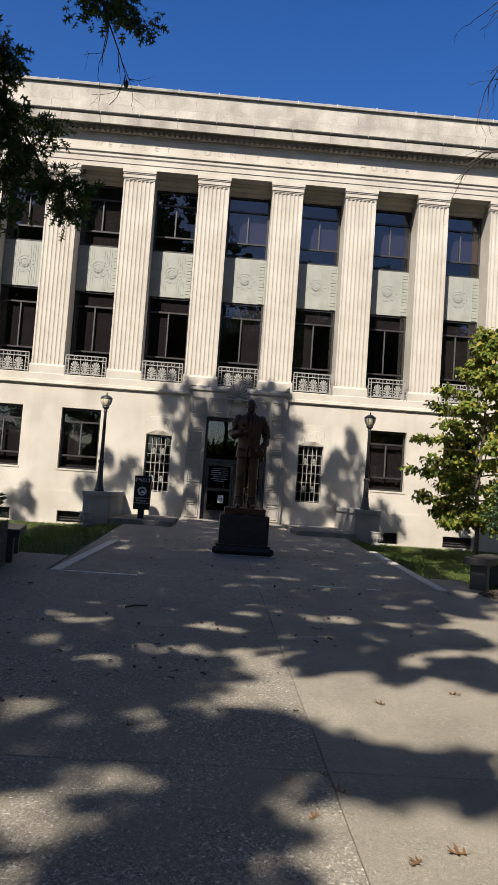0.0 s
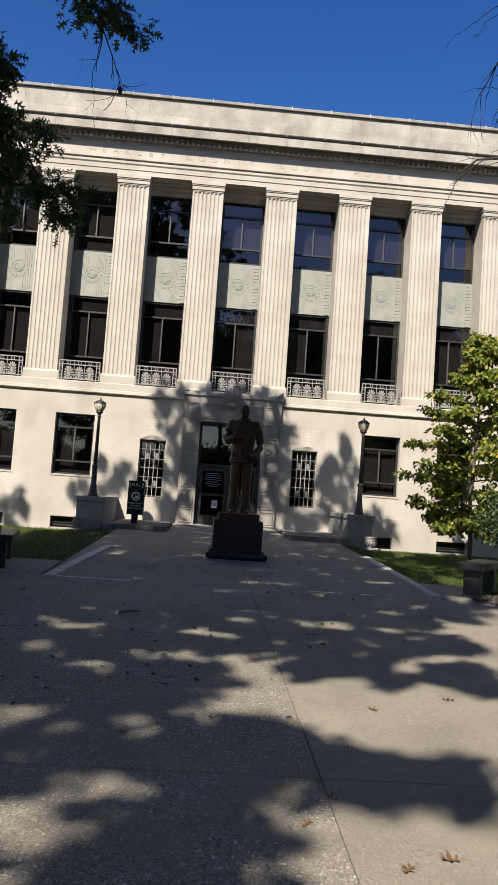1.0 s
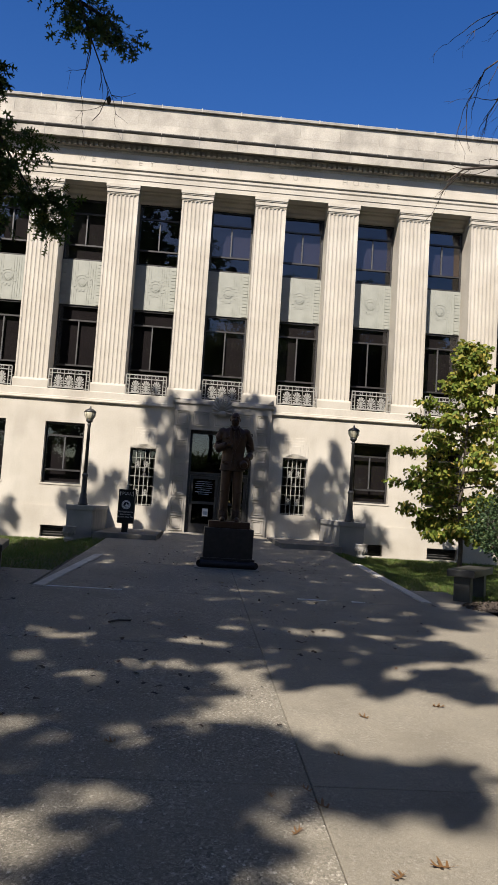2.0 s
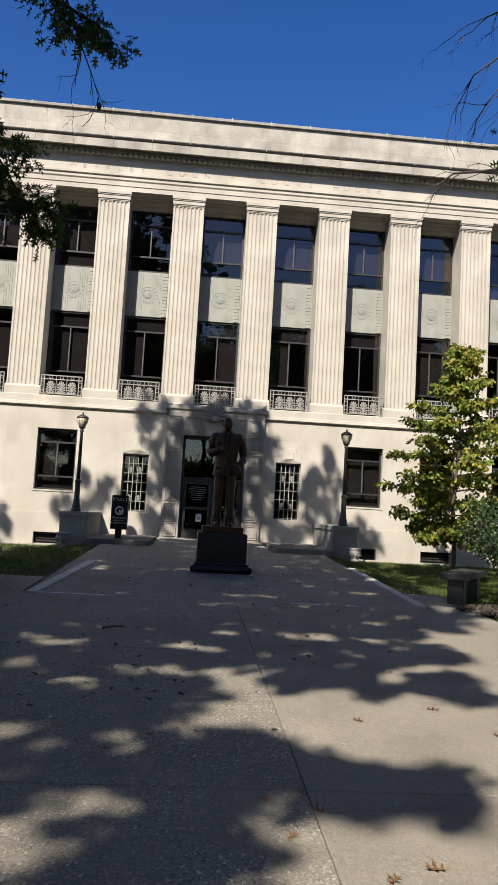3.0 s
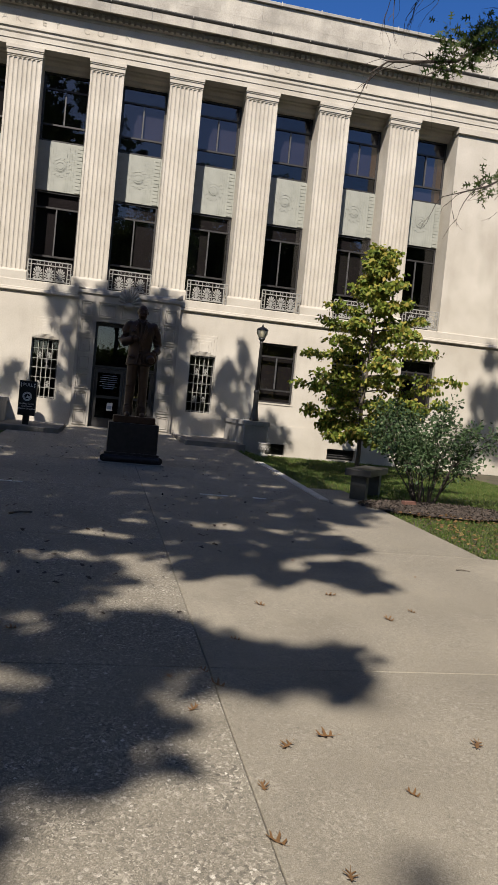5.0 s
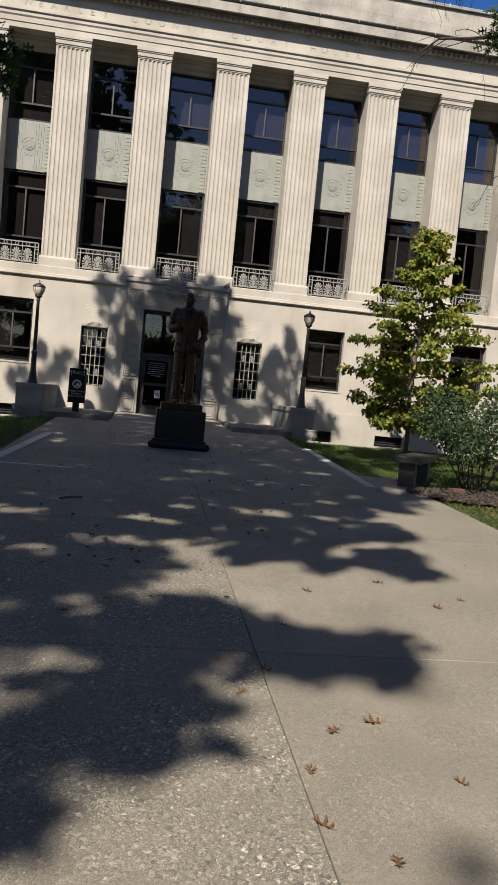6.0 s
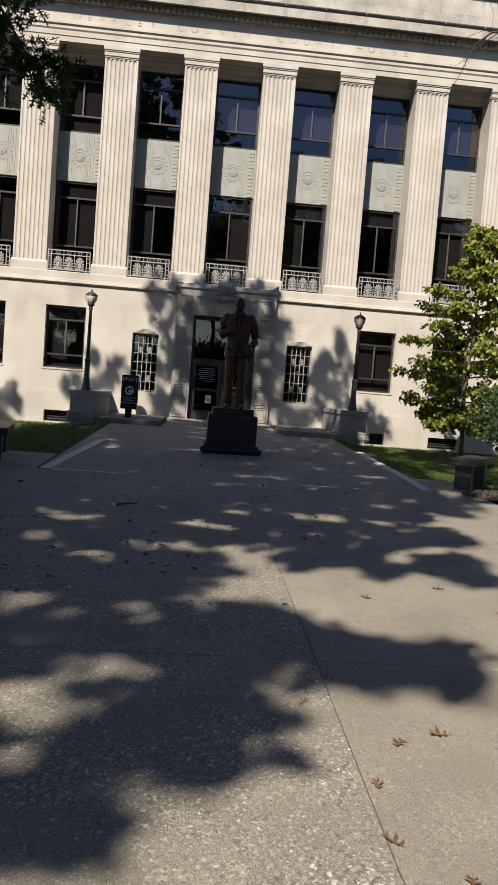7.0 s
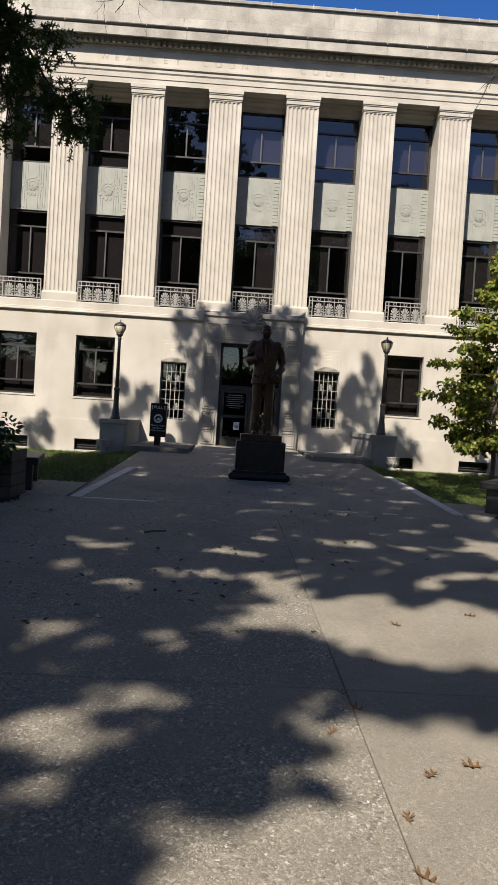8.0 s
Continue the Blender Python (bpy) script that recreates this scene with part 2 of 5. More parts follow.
# ---- mesh helpers ----
def part(name, bm, material, parent=None, label="", flat=True):
    me = bpy.data.meshes.new(name)
    bmesh.ops.recalc_face_normals(bm, faces=bm.faces)
    bm.to_mesh(me)
    bm.free()
    me.materials.append(material)
    if not flat:
        me.polygons.foreach_set("use_smooth", [True] * len(me.polygons))
    ob = new(name, me)
    ob.parent = parent
    if label:
        tagged(ob, label)
    return ob


def again(ob, parent, m=None):
    """The same mesh once more, under a parent."""
    o = new(ob.name.split(".")[0], ob.data)
    o.parent = parent
    if m is not None:
        o.matrix_basis = m
    if "label" in ob:
        o["label"] = ob["label"]
    return o


def thing(name, x, y, z, label, category, group="", kind="", rz=0.0):
    ob = new(name)
    ob.matrix_world = pose(x, y, z, 0, 0, rz)
    ob.empty_display_size = 0.1
    return tagged(ob, label, category, group, kind)


def box(bm, x0, x1, y0, y1, z0, z1, bev=0.0):
    vs = [bm.verts.new(c) for c in ((x0, y0, z0), (x1, y0, z0), (x1, y1, z0), (x0, y1, z0), (x0, y0, z1), (x1, y0, z1), (x1, y1, z1), (x0, y1, z1))]
    fs = [bm.faces.new([vs[i] for i in f]) for f in ((0, 3, 2, 1), (4, 5, 6, 7), (0, 1, 5, 4), (1, 2, 6, 5), (2, 3, 7, 6), (3, 0, 4, 7))]
    if bev:
        es = {e for f in fs for e in f.edges}
        bmesh.ops.bevel(bm, geom=list(es), offset=bev, segments=2, affect="EDGES", profile=0.5)
    return bm


def boxes(*rows):
    bm = bmesh.new()
    for r in rows:
        box(bm, *r)
    return bm


def strip_x(bm, pts, x0, x1):
    """A closed outline of (y, z) drawn out along x."""
    a = [bm.verts.new((x0, y, z)) for y, z in pts]
    b = [bm.verts.new((x1, y, z)) for y, z in pts]
    n = len(pts)
    for i in range(n):
        bm.faces.new((a[i], a[(i + 1) % n], b[(i + 1) % n], b[i]))
    bm.faces.new(a[::-1])
    bm.faces.new(b)
    return bm


def turned(bm, prof, cx=0.0, cy=0.0, n=20, squash=1.0):
    """A lathe: (radius, z) rows about an upright axis."""
    rings = []
    for r, z in prof:
        rings.append([bm.verts.new((cx + r * math.cos(2 * math.pi * i / n), cy + squash * r * math.sin(2 * math.pi * i / n), z)) for i in range(n)])
    for a, b in zip(rings, rings[1:]):
        for i in range(n):
            bm.faces.new((a[i], a[(i + 1) % n], b[(i + 1) % n], b[i]))
    bm.faces.new(rings[0][::-1])
    bm.faces.new(rings[-1])
    return bm


def tube(bm, pts, radii, n=8):
    """A tapering round rod through points."""
    rings = []
    pts = [Vector(p) for p in pts]
    for i, p in enumerate(pts):
        d = (pts[min(i + 1, len(pts) - 1)] - pts[max(i - 1, 0)]).normalized()
        u = d.cross(Vector((0, 0, 1)) if abs(d.z) < 0.95 else Vector((1, 0, 0))).normalized()
        w = d.cross(u)
        r = radii[i] if hasattr(radii, "__len__") else radii
        rings.append([bm.verts.new(p + r * (math.cos(2 * math.pi * k / n) * u + math.sin(2 * math.pi * k / n) * w)) for k in range(n)])
    for a, b in zip(rings, rings[1:]):
        for k in range(n):
            bm.faces.new((a[k], a[(k + 1) % n], b[(k + 1) % n], b[k]))
    bm.faces.new(rings[0][::-1])
    bm.faces.new(rings[-1])
    return bm


def plate(bm, pts, y, thick):
    """A flat outline of (x, z) that stands upright, with thickness towards the viewer."""
    a = [bm.verts.new((x, y, z)) for x, z in pts]
    b = [bm.verts.new((x, y - thick, z)) for x, z in pts]
    n = len(pts)
    for i in range(n):
        bm.faces.new((a[i], a[(i + 1) % n], b[(i + 1) % n], b[i]))
    bm.faces.new(a)
    bm.faces.new(b[::-1])
    return bm


def ring_plate(bm, cx, cz, r, w, y, thick, n=16):
    for i in range(n):
        t0, t1 = 2 * math.pi * i / n, 2 * math.pi * (i + 1) / n
        plate(bm, [(cx + q * math.cos(t), cz + q * math.sin(t)) for q, t in ((r, t0), (r, t1), (r - w, t1), (r - w, t0))], y, thick)


def palmette(bm, cx, z0, w, h, y, thick, n=9):
    """A round fan of petals that spring from a little scrolled foot, cut from one plate."""
    hub = z0 + 0.30 * h
    rim = []
    for i in range(n):
        a = radians(-118 + 236 * i / (n - 1))
        q = 0.56 * h * (1.0 if abs(a) < 1.2 else 0.9)
        dx, dz = math.sin(a) * w / (0.58 * h), math.cos(a)
        k = math.hypot(dx, dz)
        nx, nz = dz / k, -dx / k
        s = 0.05 * h
        for u, v in ((0.34, -0.2), (0.62, -0.72), (0.86, -1.0), (0.98, -0.6), (1.02, 0.0), (0.98, 0.6), (0.86, 1.0), (0.62, 0.72), (0.34, 0.2)):
            rim.append((cx + dx * q * u + nx * s * v, hub + dz * q * u + nz * s * v))
    foot = [(cx + 0.10 * w, z0 + 0.10 * h), (cx + 0.52 * w, z0 + 0.10 * h), (cx + 0.62 * w, z0), (cx - 0.62 * w, z0), (cx - 0.52 * w, z0 + 0.10 * h), (cx - 0.10 * w, z0 + 0.10 * h)]
    plate(bm, rim + foot, y, thick)


def wall_grid(bm, x0, x1, z0, z1, y0, y1, holes):
    """An upright wall with openings (x0, x1, z0, z1) that go through it."""
    xs = sorted({x0, x1, *[h[0] for h in holes], *[h[1] for h in holes]})
    for a, b in zip(xs, xs[1:]):
        cut = sorted((h[2], h[3]) for h in holes if h[0] <= a + 1e-6 and h[1] >= b - 1e-6)
        z = z0
        for c, d in cut:
            if c > z:
                box(bm, a, b, y0, y1, z, c)
            z = max(z, d)
        if z < z1:
            box(bm, a, b, y0, y1, z, z1)
    bmesh.ops.remove_doubles(bm, verts=bm.verts, dist=1e-5)
    return bm


def lettering(name, text, size, parent, material, x, y, z, depth=0.004, width=None):
    """Upright raised letters, centred on x, that face the viewer."""
    cu = bpy.data.curves.new(name, "FONT")
    cu.body, cu.size, cu.extrude, cu.align_x = text, size, depth, "CENTER"
    tmp = bpy.data.objects.new(name, cu)
    me = bpy.data.meshes.new_from_object(tmp)
    bpy.data.objects.remove(tmp)
    me.materials.clear()
    me.materials.append(material)
    ob = new(name, me)
    ob.parent = parent
    xs = [v.co.x for v in me.vertices]
    s = width / (max(xs) - min(xs)) if width else 1.0
    ob.matrix_basis = Matrix.Translation((x, y, z)) @ pose(0, 0, 0, 90) @ Matrix.Diagonal((s, 1, 1, 1))
    return ob


LOBED = [(0.0, 0.0), (0.05, 0.14), (0.32, 0.16), (0.10, 0.34), (0.46, 0.50), (0.12, 0.60), (0.30, 0.82), (0.07, 0.80), (0.0, 1.0)]
OAK = LOBED + [(-x, y) for x, y in LOBED[-2:0:-1]]
DEEP_LOBES = [(0.012, -0.3), (0.012, 0.0), (0.04, 0.12), (0.24, 0.10), (0.30, 0.17), (0.07, 0.26), (0.08, 0.36), (0.36, 0.44), (0.46, 0.56), (0.09, 0.52), (0.08, 0.64), (0.22, 0.80), (0.25, 0.92), (0.06, 0.78), (0.0, 1.0)]
FLAT_LEAF = DEEP_LOBES + [(-0.85 * x, y + 0.03) for x, y in DEEP_LOBES[-2::-1]]
OVAL = [(0.0, 0.0), (0.22, 0.2), (0.30, 0.45), (0.2, 0.75), (0.0, 1.0), (-0.2, 0.75), (-0.30, 0.45), (-0.22, 0.2)]
KITE = [(0.0, 0.0), (0.5, 0.45), (0.0, 1.0), (-0.5, 0.52)]
ROUGH = [(0.0, 0.0), (0.42, 0.22), (0.2, 0.5), (0.3, 0.8), (0.0, 1.0), (-0.3, 0.75), (-0.18, 0.45), (-0.45, 0.3)]


def leaves(name, spots, sizes, outline, material, parent=None, droop=0.35, seed=1, up=0.0, lie=False):
    """One mesh of many leaf blades at spots (n x 3), turned at random; droop lets their tips hang."""
    rng = np.random.default_rng(seed)
    spots = np.asarray(spots, float)
    n, k = len(spots), len(outline)
    o = np.array([(x, y, 0.12 * abs(x) - 0.18 * y * y) for x, y in outline])
    d = rng.normal(size=(n, 3))
    d[:, 2] = d[:, 2] * 0.6 - droop + up
    if lie:                                # blades that lie on the ground
        d[:, 2] *= 0.12
    d /= np.linalg.norm(d, axis=1)[:, None]
    s = np.cross(d, rng.normal(size=(n, 3)) * (0.15 if lie else 1.0) + (np.array([[0, 0, 1.0]]) if lie else 0.0))
    s /= np.linalg.norm(s, axis=1)[:, None]
    w = np.cross(s, d)
    sz = np.asarray(sizes, float).reshape(-1, 1, 1) * np.ones((n, 1, 1))
    v = spots[:, None, :] + sz * (o[None, :, 0:1] * s[:, None, :] + o[None, :, 1:2] * d[:, None, :] + o[None, :, 2:3] * w[:, None, :])
    me = bpy.data.meshes.new(name)
    me.vertices.add(n * k)
    me.vertices.foreach_set("co", v.reshape(-1))
    me.loops.add(n * k)
    me.loops.foreach_set("vertex_index", np.arange(n * k))
    me.polygons.add(n)
    me.polygons.foreach_set("loop_start", np.arange(0, n * k, k))
    me.update(calc_edges=True)
    me.materials.append(material)
    ob = new(name, me)
    ob.parent = parent
    return ob


# ---- ground ----
def sheet(name, xs, ys, zf, material, label, category, kind="structure"):
    bm = bmesh.new()
    g = [[bm.verts.new((x, y, zf(x, y))) for x in xs] for y in ys]
    for j in range(len(ys) - 1):
        for i in range(len(xs) - 1):
            bm.faces.new((g[j][i], g[j][i + 1], g[j + 1][i + 1], g[j + 1][i]))
    return tagged(part(name, bm, material, None, flat=False), label, category, kind=kind)


steps_x = [-900, -300, -120, -60, -40, -30, -24] + [-20 + 0.5 * i for i in range(81)] + [24, 30, 40, 60, 120, 300, 900]
steps_y = [-900, -300, -120, -60, -40, -30, -20, -14] + [-12 + 0.5 * i for i in range(77)] + [30, 40, 60, 120, 300, 900]
sheet("ground", steps_x, steps_y, lambda x, y: ground_z(x, y) - 0.05, SOIL, "soil and thin turf round the court house plaza", "ground")

pavement = thing("pavement", 0, 0, 0, "worn grey exposed-aggregate concrete plaza with dirty joints", "pavement", kind="structure")
GAP = 0.0075


def slab(x0, x1, y0, y1, skew=0.0):
    bm = bmesh.new()
    top = [bm.verts.new((x, y, ground_z(x, y))) for x, y in ((x0 + GAP, y0 + GAP), (x1 - GAP, y0 + GAP), (x1 - GAP, y1 - GAP), (x0 + GAP, y1 - GAP))]
    rim = [bm.verts.new((v.co.x + a * 0.006, v.co.y + b * 0.006, v.co.z - 0.006)) for v, (a, b) in zip(top, ((-1, -1), (1, -1), (1, 1), (-1, 1)))]
    low = [bm.verts.new((v.co.x, v.co.y, v.co.z - 0.1)) for v in rim]
    bm.faces.new(top)
    for a, b in ((top, rim), (rim, low)):
        for i in range(4):
            bm.faces.new((a[i], b[i], b[(i + 1) % 4], a[(i + 1) % 4]))
    return part("slab", bm, CONCRETE_WORN if x1 < 0.2 else CONCRETE, pavement)


ROWS_Y = [-12.0, -8.0, -4.0, -1.2, 1.35, 3.92, 7.0, 10.05, 13.1, 16.2, 18.6]
for a, b in zip(ROWS_Y, ROWS_Y[1:]):
    if b <= 10.1:
        cols = [-3.4, 0.12, 3.42] if a >= 6.9 else [-12.0, -7.6, -3.4, 0.12, 3.6, 7.6, 12.0]
    else:
        cols = [-2.62, 0.12, 2.76]
    for c, d in zip(cols, cols[1:]):
        slab(c, d, a, b)
for c, d in zip([-1.4, 0.12], [0.12, 1.5]):
    slab(c, d, 18.6, F + 0.3)
for x0, x1 in ((-3.45, -2.66), (2.8, 3.45)):          # aprons under the benches
    slab(x0, x1, 10.05, 11.6)
bm = bmesh.new()
for i in range(len(ROWS_Y) - 1):
    a, b = ROWS_Y[i], ROWS_Y[i + 1]
    w = 12.0 if b <= 7.1 else (3.4 if b <= 10.1 else 2.62)
    vs = [bm.verts.new((x, y, ground_z(x, y) - 0.025)) for x, y in ((-w, a), (w, a), (w, b), (-w, b))]
    bm.faces.new(vs)
part("joint_bed", bm, JOINT, pavement, "dark dirt packed in the joints")


def edging(pts, w):
    bm = bmesh.new()
    prev = None
    for x, y in pts:
        z = ground_z(x, y)
        row = [bm.verts.new((x - w / 2, y, z - 0.08)), bm.verts.new((x - w / 2, y, z + 0.018)), bm.verts.new((x + w / 2, y, z + 0.018)), bm.verts.new((x + w / 2, y, z - 0.08))]
        if prev:
            for k in range(3):
                bm.faces.new((prev[k], prev[k + 1], row[k + 1], row[k]))
        else:
            bm.faces.new(row)
        prev = row
    bm.faces.new(prev[::-1])
    ob = part("edging", bm, EDGING)
    return tagged(ob, "pale concrete edging strip along the grass", "edging", "walk edgings", "structure")


edging([(-2.52 + 0.03 * i, 9.95 + 0.52 * i) for i in range(9)], 0.14)
edging([(2.73 + 0.008 * i, 10.3 + 0.6 * i) for i in range(9)], 0.13)
# strips of pale filler, with sun flecks put into their white
for x0, x1, y in ((-2.42, -1.45, 10.02), (0.88, 1.27, 10.06), (1.62, 1.8, 10.07)):
    bm = boxes((x0, x1, y - 0.022, y + 0.022, ground_z(x0, y) - 0.02, ground_z(x0, y) + 0.006))
    tagged(part("joint_strip", bm, STRIPE), "pale filler strip in a plaza joint, whitened for sun flecks", "joint strip", "joint strips", "structure")

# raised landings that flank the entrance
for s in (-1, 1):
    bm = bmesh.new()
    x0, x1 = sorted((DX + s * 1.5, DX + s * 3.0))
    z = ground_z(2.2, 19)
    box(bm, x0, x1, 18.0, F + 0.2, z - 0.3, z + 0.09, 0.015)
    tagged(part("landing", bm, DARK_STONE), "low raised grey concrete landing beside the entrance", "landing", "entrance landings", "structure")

# ---- the court house ----
house = thing("court_house", 0, F, 0, "three-storey pale limestone county court house with fluted pilasters", "building")
WX = [4.43, 6.65, 8.85, 13.0, 15.6]
holes = []
for s in (-1, 1):
    for wx in WX:
        c = s * wx + (0.03 if s > 0 else 0.0)
        holes += [(c - 0.555, c + 0.555, 1.81, 3.56), (c - 0.45, c + 0.45, 0.30, 0.62)]
    holes.append((s * 2.2 + 0.03 - 0.37, s * 2.2 + 0.03 + 0.37, 1.33, 2.97))
holes.append((DX - 0.9, DX + 0.9, 0.5, 3.6))
HALF = 17.5
part("ground_floor_wall", wall_grid(bmesh.new(), -HALF, HALF, -0.6, 4.18, 0.0, 0.5, holes), LIME, house)
vents = [h for h in holes if h[3] < 0.7]       # water table, a shallow set-off near the base, broken at the entrance
bm = wall_grid(bmesh.new(), -HALF, HALF, -0.6, 1.17, -0.03, 0.002, vents + [(DX - 1.42, DX + 1.42, -0.6, 1.17)])
part("water_table", bm, LIME, house)
bm = bmesh.new()
for x0, x1 in ((-HALF, DX - 1.42), (DX + 1.42, HALF)):
    strip_x(bm, [(-0.05, 4.18), (-0.075, 4.205), (-0.075, 4.235), (-0.045, 4.25), (-0.045, 4.285), (-0.02, 4.30), (0.3, 4.30), (0.3, 4.18)], x0, x1)
part("string_course", bm, LIME, house, "moulded string course")
part("upper_plinth", strip_x(bmesh.new(), [(-0.02, 4.30), (-0.02, 4.49), (0.0, 4.51), (1.0, 4.51), (1.0, 4.30)], -HALF, HALF), LIME, house)

# pilasters
SW, PW = 0.915, 1.0
DEEP = 1.0            # how far the pilasters run back


def pilaster_mesh():
    bm = bmesh.new()
    # fluted shaft: an outline with seven hollows, drawn upwards
    out = [(-SW / 2, DEEP), (-SW / 2, 0.04)]
    n, flat = 7, 0.024
    wf = (SW - 0.10 - flat * (n - 1)) / n
    x = -SW / 2 + 0.05
    for i in range(n):
        for k in range(7):
            a = math.pi * k / 6
            out.append((x + wf / 2 - wf / 2 * math.cos(a), 0.04 + 0.026 * math.sin(a)))
        x += wf + flat
    out += [(SW / 2, 0.04), (SW / 2, DEEP)]
    lo = [bm.verts.new((px, py, 4.78)) for px, py in out]
    hi = [bm.verts.new((px, py, 10.44)) for px, py in out]
    for i in range(len(out) - 1):
        bm.faces.new((lo[i], lo[i + 1], hi[i + 1], hi[i]))
    # rounded heads of the flutes under a plain necking
    x = -SW / 2 + 0.05
    for i in range(n):
        pts = [(x - flat / 2, 10.44)] + [(x + wf / 2 - wf / 2 * math.cos(math.pi * k / 6), 10.36 + 0.05 * math.sin(math.pi * k / 6)) for k in range(7)] + [(x + wf + flat / 2, 10.44)]
        a = [bm.verts.new((u, 0.038, v)) for u, v in pts]
        b = [bm.verts.new((u, 0.12, v)) for u, v in pts]
        for k in range(len(pts) - 1):
            bm.faces.new((a[k], a[k + 1], b[k + 1], b[k]))
        bm.faces.new(a)
        x += wf + flat
    return bm


def base_mesh():
    return strip_x(bmesh.new(), [(-0.0, 4.51), (0.0, 4.72), (0.02, 4.76), (0.04, 4.78), (DEEP, 4.78), (DEEP, 4.51)], -PW / 2, PW / 2)


def cap_mesh():
    bm = bmesh.new()
    for z0, z1, y in ((10.43, 10.47, 0.022), (10.47, 10.58, 0.0), (10.58, 10.615, -0.02), (10.615, 10.718, -0.04)):
        e = 0.5 * (0.04 - y)
        box(bm, -SW / 2 - e, SW / 2 + e, y, DEEP, z0, z1, 0.006)
    return bm


first = None
for k in range(-4, 4):
    cx = BX + (k + 0.5) * B
    if first is None:
        first = part("pilaster", pilaster_mesh(), LIME, house, "fluted limestone pilaster")
        sub = [part("base_block", base_mesh(), LIME, first), part("capital", cap_mesh(), LIME, first, "plain moulded capital")]
        first.matrix_basis = pose(cx, 0, 0)
    else:
        o = again(first, house, pose(cx, 0, 0))
        for s in sub:
            again(s, o)
# plain end wings beyond the last bays
EX = BX + 4.5 * B - SW / 2
for s in (-1, 1):
    x0, x1 = sorted((s * EX + (2 * BX if s < 0 else 0), s * HALF))
    w = part("wing_wall", boxes((x0, x1, 0.03, 1.0, 4.51, 10.716)), LIME, house, "plain limestone end wall")
    bm = bmesh.new()
    e0, e1 = (x0 - 0.03, x0 + 2.2) if s > 0 else (x1 - 2.2, x1 + 0.03)
    box(bm, e0, e1, -0.05, 0.4, 10.53, 10.72, 0.008)
    part("capital", bm, LIME, w)

# entablature, with the inscription, dentils, cornice and parapet
part("architrave", strip_x(bmesh.new(), [(0.0, 10.72), (0.0, 10.86), (-0.02, 10.87), (-0.02, 11.0), (-0.05, 11.04), (-0.05, 11.12), (-0.09, 11.15), (-0.09, 11.2), (1.0, 11.2), (1.0, 10.72)], -HALF, HALF), LIME, house)
frieze = part("frieze", boxes((-HALF, HALF, 0.0, 0.75, 11.2, 11.86)), LIME, house, "limestone frieze with a cut inscription")
for word, x0, x1 in (("WEAKLEY", -4.7, -2.45), ("COUNTY", -1.87, 0.2), ("COURT", 0.9, 2.58), ("HOUSE", 3.15, 4.68)):
    for i, ch in enumerate(word):
        lettering("letter", ch, 0.255, frieze, LIME_TOP, x0 + 0.1 + (x1 - x0 - 0.2) * i / (len(word) - 1), 0.004, 11.325, 0.012)
part("bed_moulding", strip_x(bmesh.new(), [(0.0, 11.64), (-0.04, 11.68), (-0.04, 11.73), (-0.10, 11.74), (-0.10, 11.90), (0.0, 11.90)], -HALF, HALF), LIME_TOP, house)
d0 = part("dentil", boxes((-0.045, 0.045, -0.18, -0.09, 11.745, 11.86)), LIME_TOP, house)
n_d = 140
for i in range(n_d):
    x = BX + (i - n_d / 2 + 0.5) * 0.157
    if i == 0:
        d0.matrix_basis = pose(x, 0, 0)
    else:
        again(d0, house, pose(x, 0, 0))
part("cornice", strip_x(bmesh.new(), [(0.0, 11.9), (-0.30, 11.9), (-0.32, 11.86), (-0.36, 11.86), (-0.36, 12.09), (-0.34, 12.10), (-0.34, 12.16), (0.3, 12.2), (0.3, 11.9)], -HALF, HALF), LIME_TOP, house, "projecting limestone cornice")
part("gutter_lip", strip_x(bmesh.new(), [(-0.335, 12.11), (-0.37, 12.12), (-0.40, 12.16), (-0.40, 12.185), (-0.34, 12.2), (0.0, 12.23), (0.0, 12.17), (-0.335, 12.165)], -HALF, HALF), LIP, house, "dark lip along the cornice top")
for i in range(-15, 16):                      # thin lapped joints of the cornice blocks
    x = BX - 0.04 + i * 1.12
    part("cornice_joint", boxes((x - 0.010, x + 0.010, -0.364, -0.33, 11.862, 12.088)), PLINTH, house)
    part("lip_joint", boxes((x - 0.012, x + 0.012, -0.404, -0.35, 12.13, 12.195)), COPING, house)
par = part("parapet", boxes((-HALF, HALF, 0.1, 0.6, 12.2, 13.18)), LIME_TOP, house, "weathered limestone parapet")
for j, (z0, z1) in enumerate(((12.21, 12.68), (12.68, 13.17))):
    for i in range(-14, 14):
        w = 1.22
        x = i * w + (0.6 if j else 0.0)
        if -HALF < x and x + w < HALF:
            part("parapet_stone", boxes((x + 0.003, x + w - 0.003, 0.088 + 0.001 * ((i * 7 + j * 3) % 3), 0.11, z0 + 0.0012, z1 - 0.0012)), LIME_TOP, par)
bm = strip_x(bmesh.new(), [(0.02, 13.18), (0.02, 13.25), (0.05, 13.275), (0.66, 13.275), (0.66, 13.18)], -HALF, HALF)
cop = part("coping", bm, COPING, house, "grey weathered coping")
for i in range(-15, 16):
    part("joint_cover", boxes((i * 1.19 - 0.012, i * 1.19 + 0.012, 0.012, 0.05, 13.175, 13.29)), EDGING, cop)
part("roof", boxes((-HALF, HALF, 0.6, 18.0, 12.4, 12.6)), PLINTH, house)
part("back_wall", boxes((-HALF, HALF, 17.5, 18.0, -0.6, 12.4)), LIME, house)
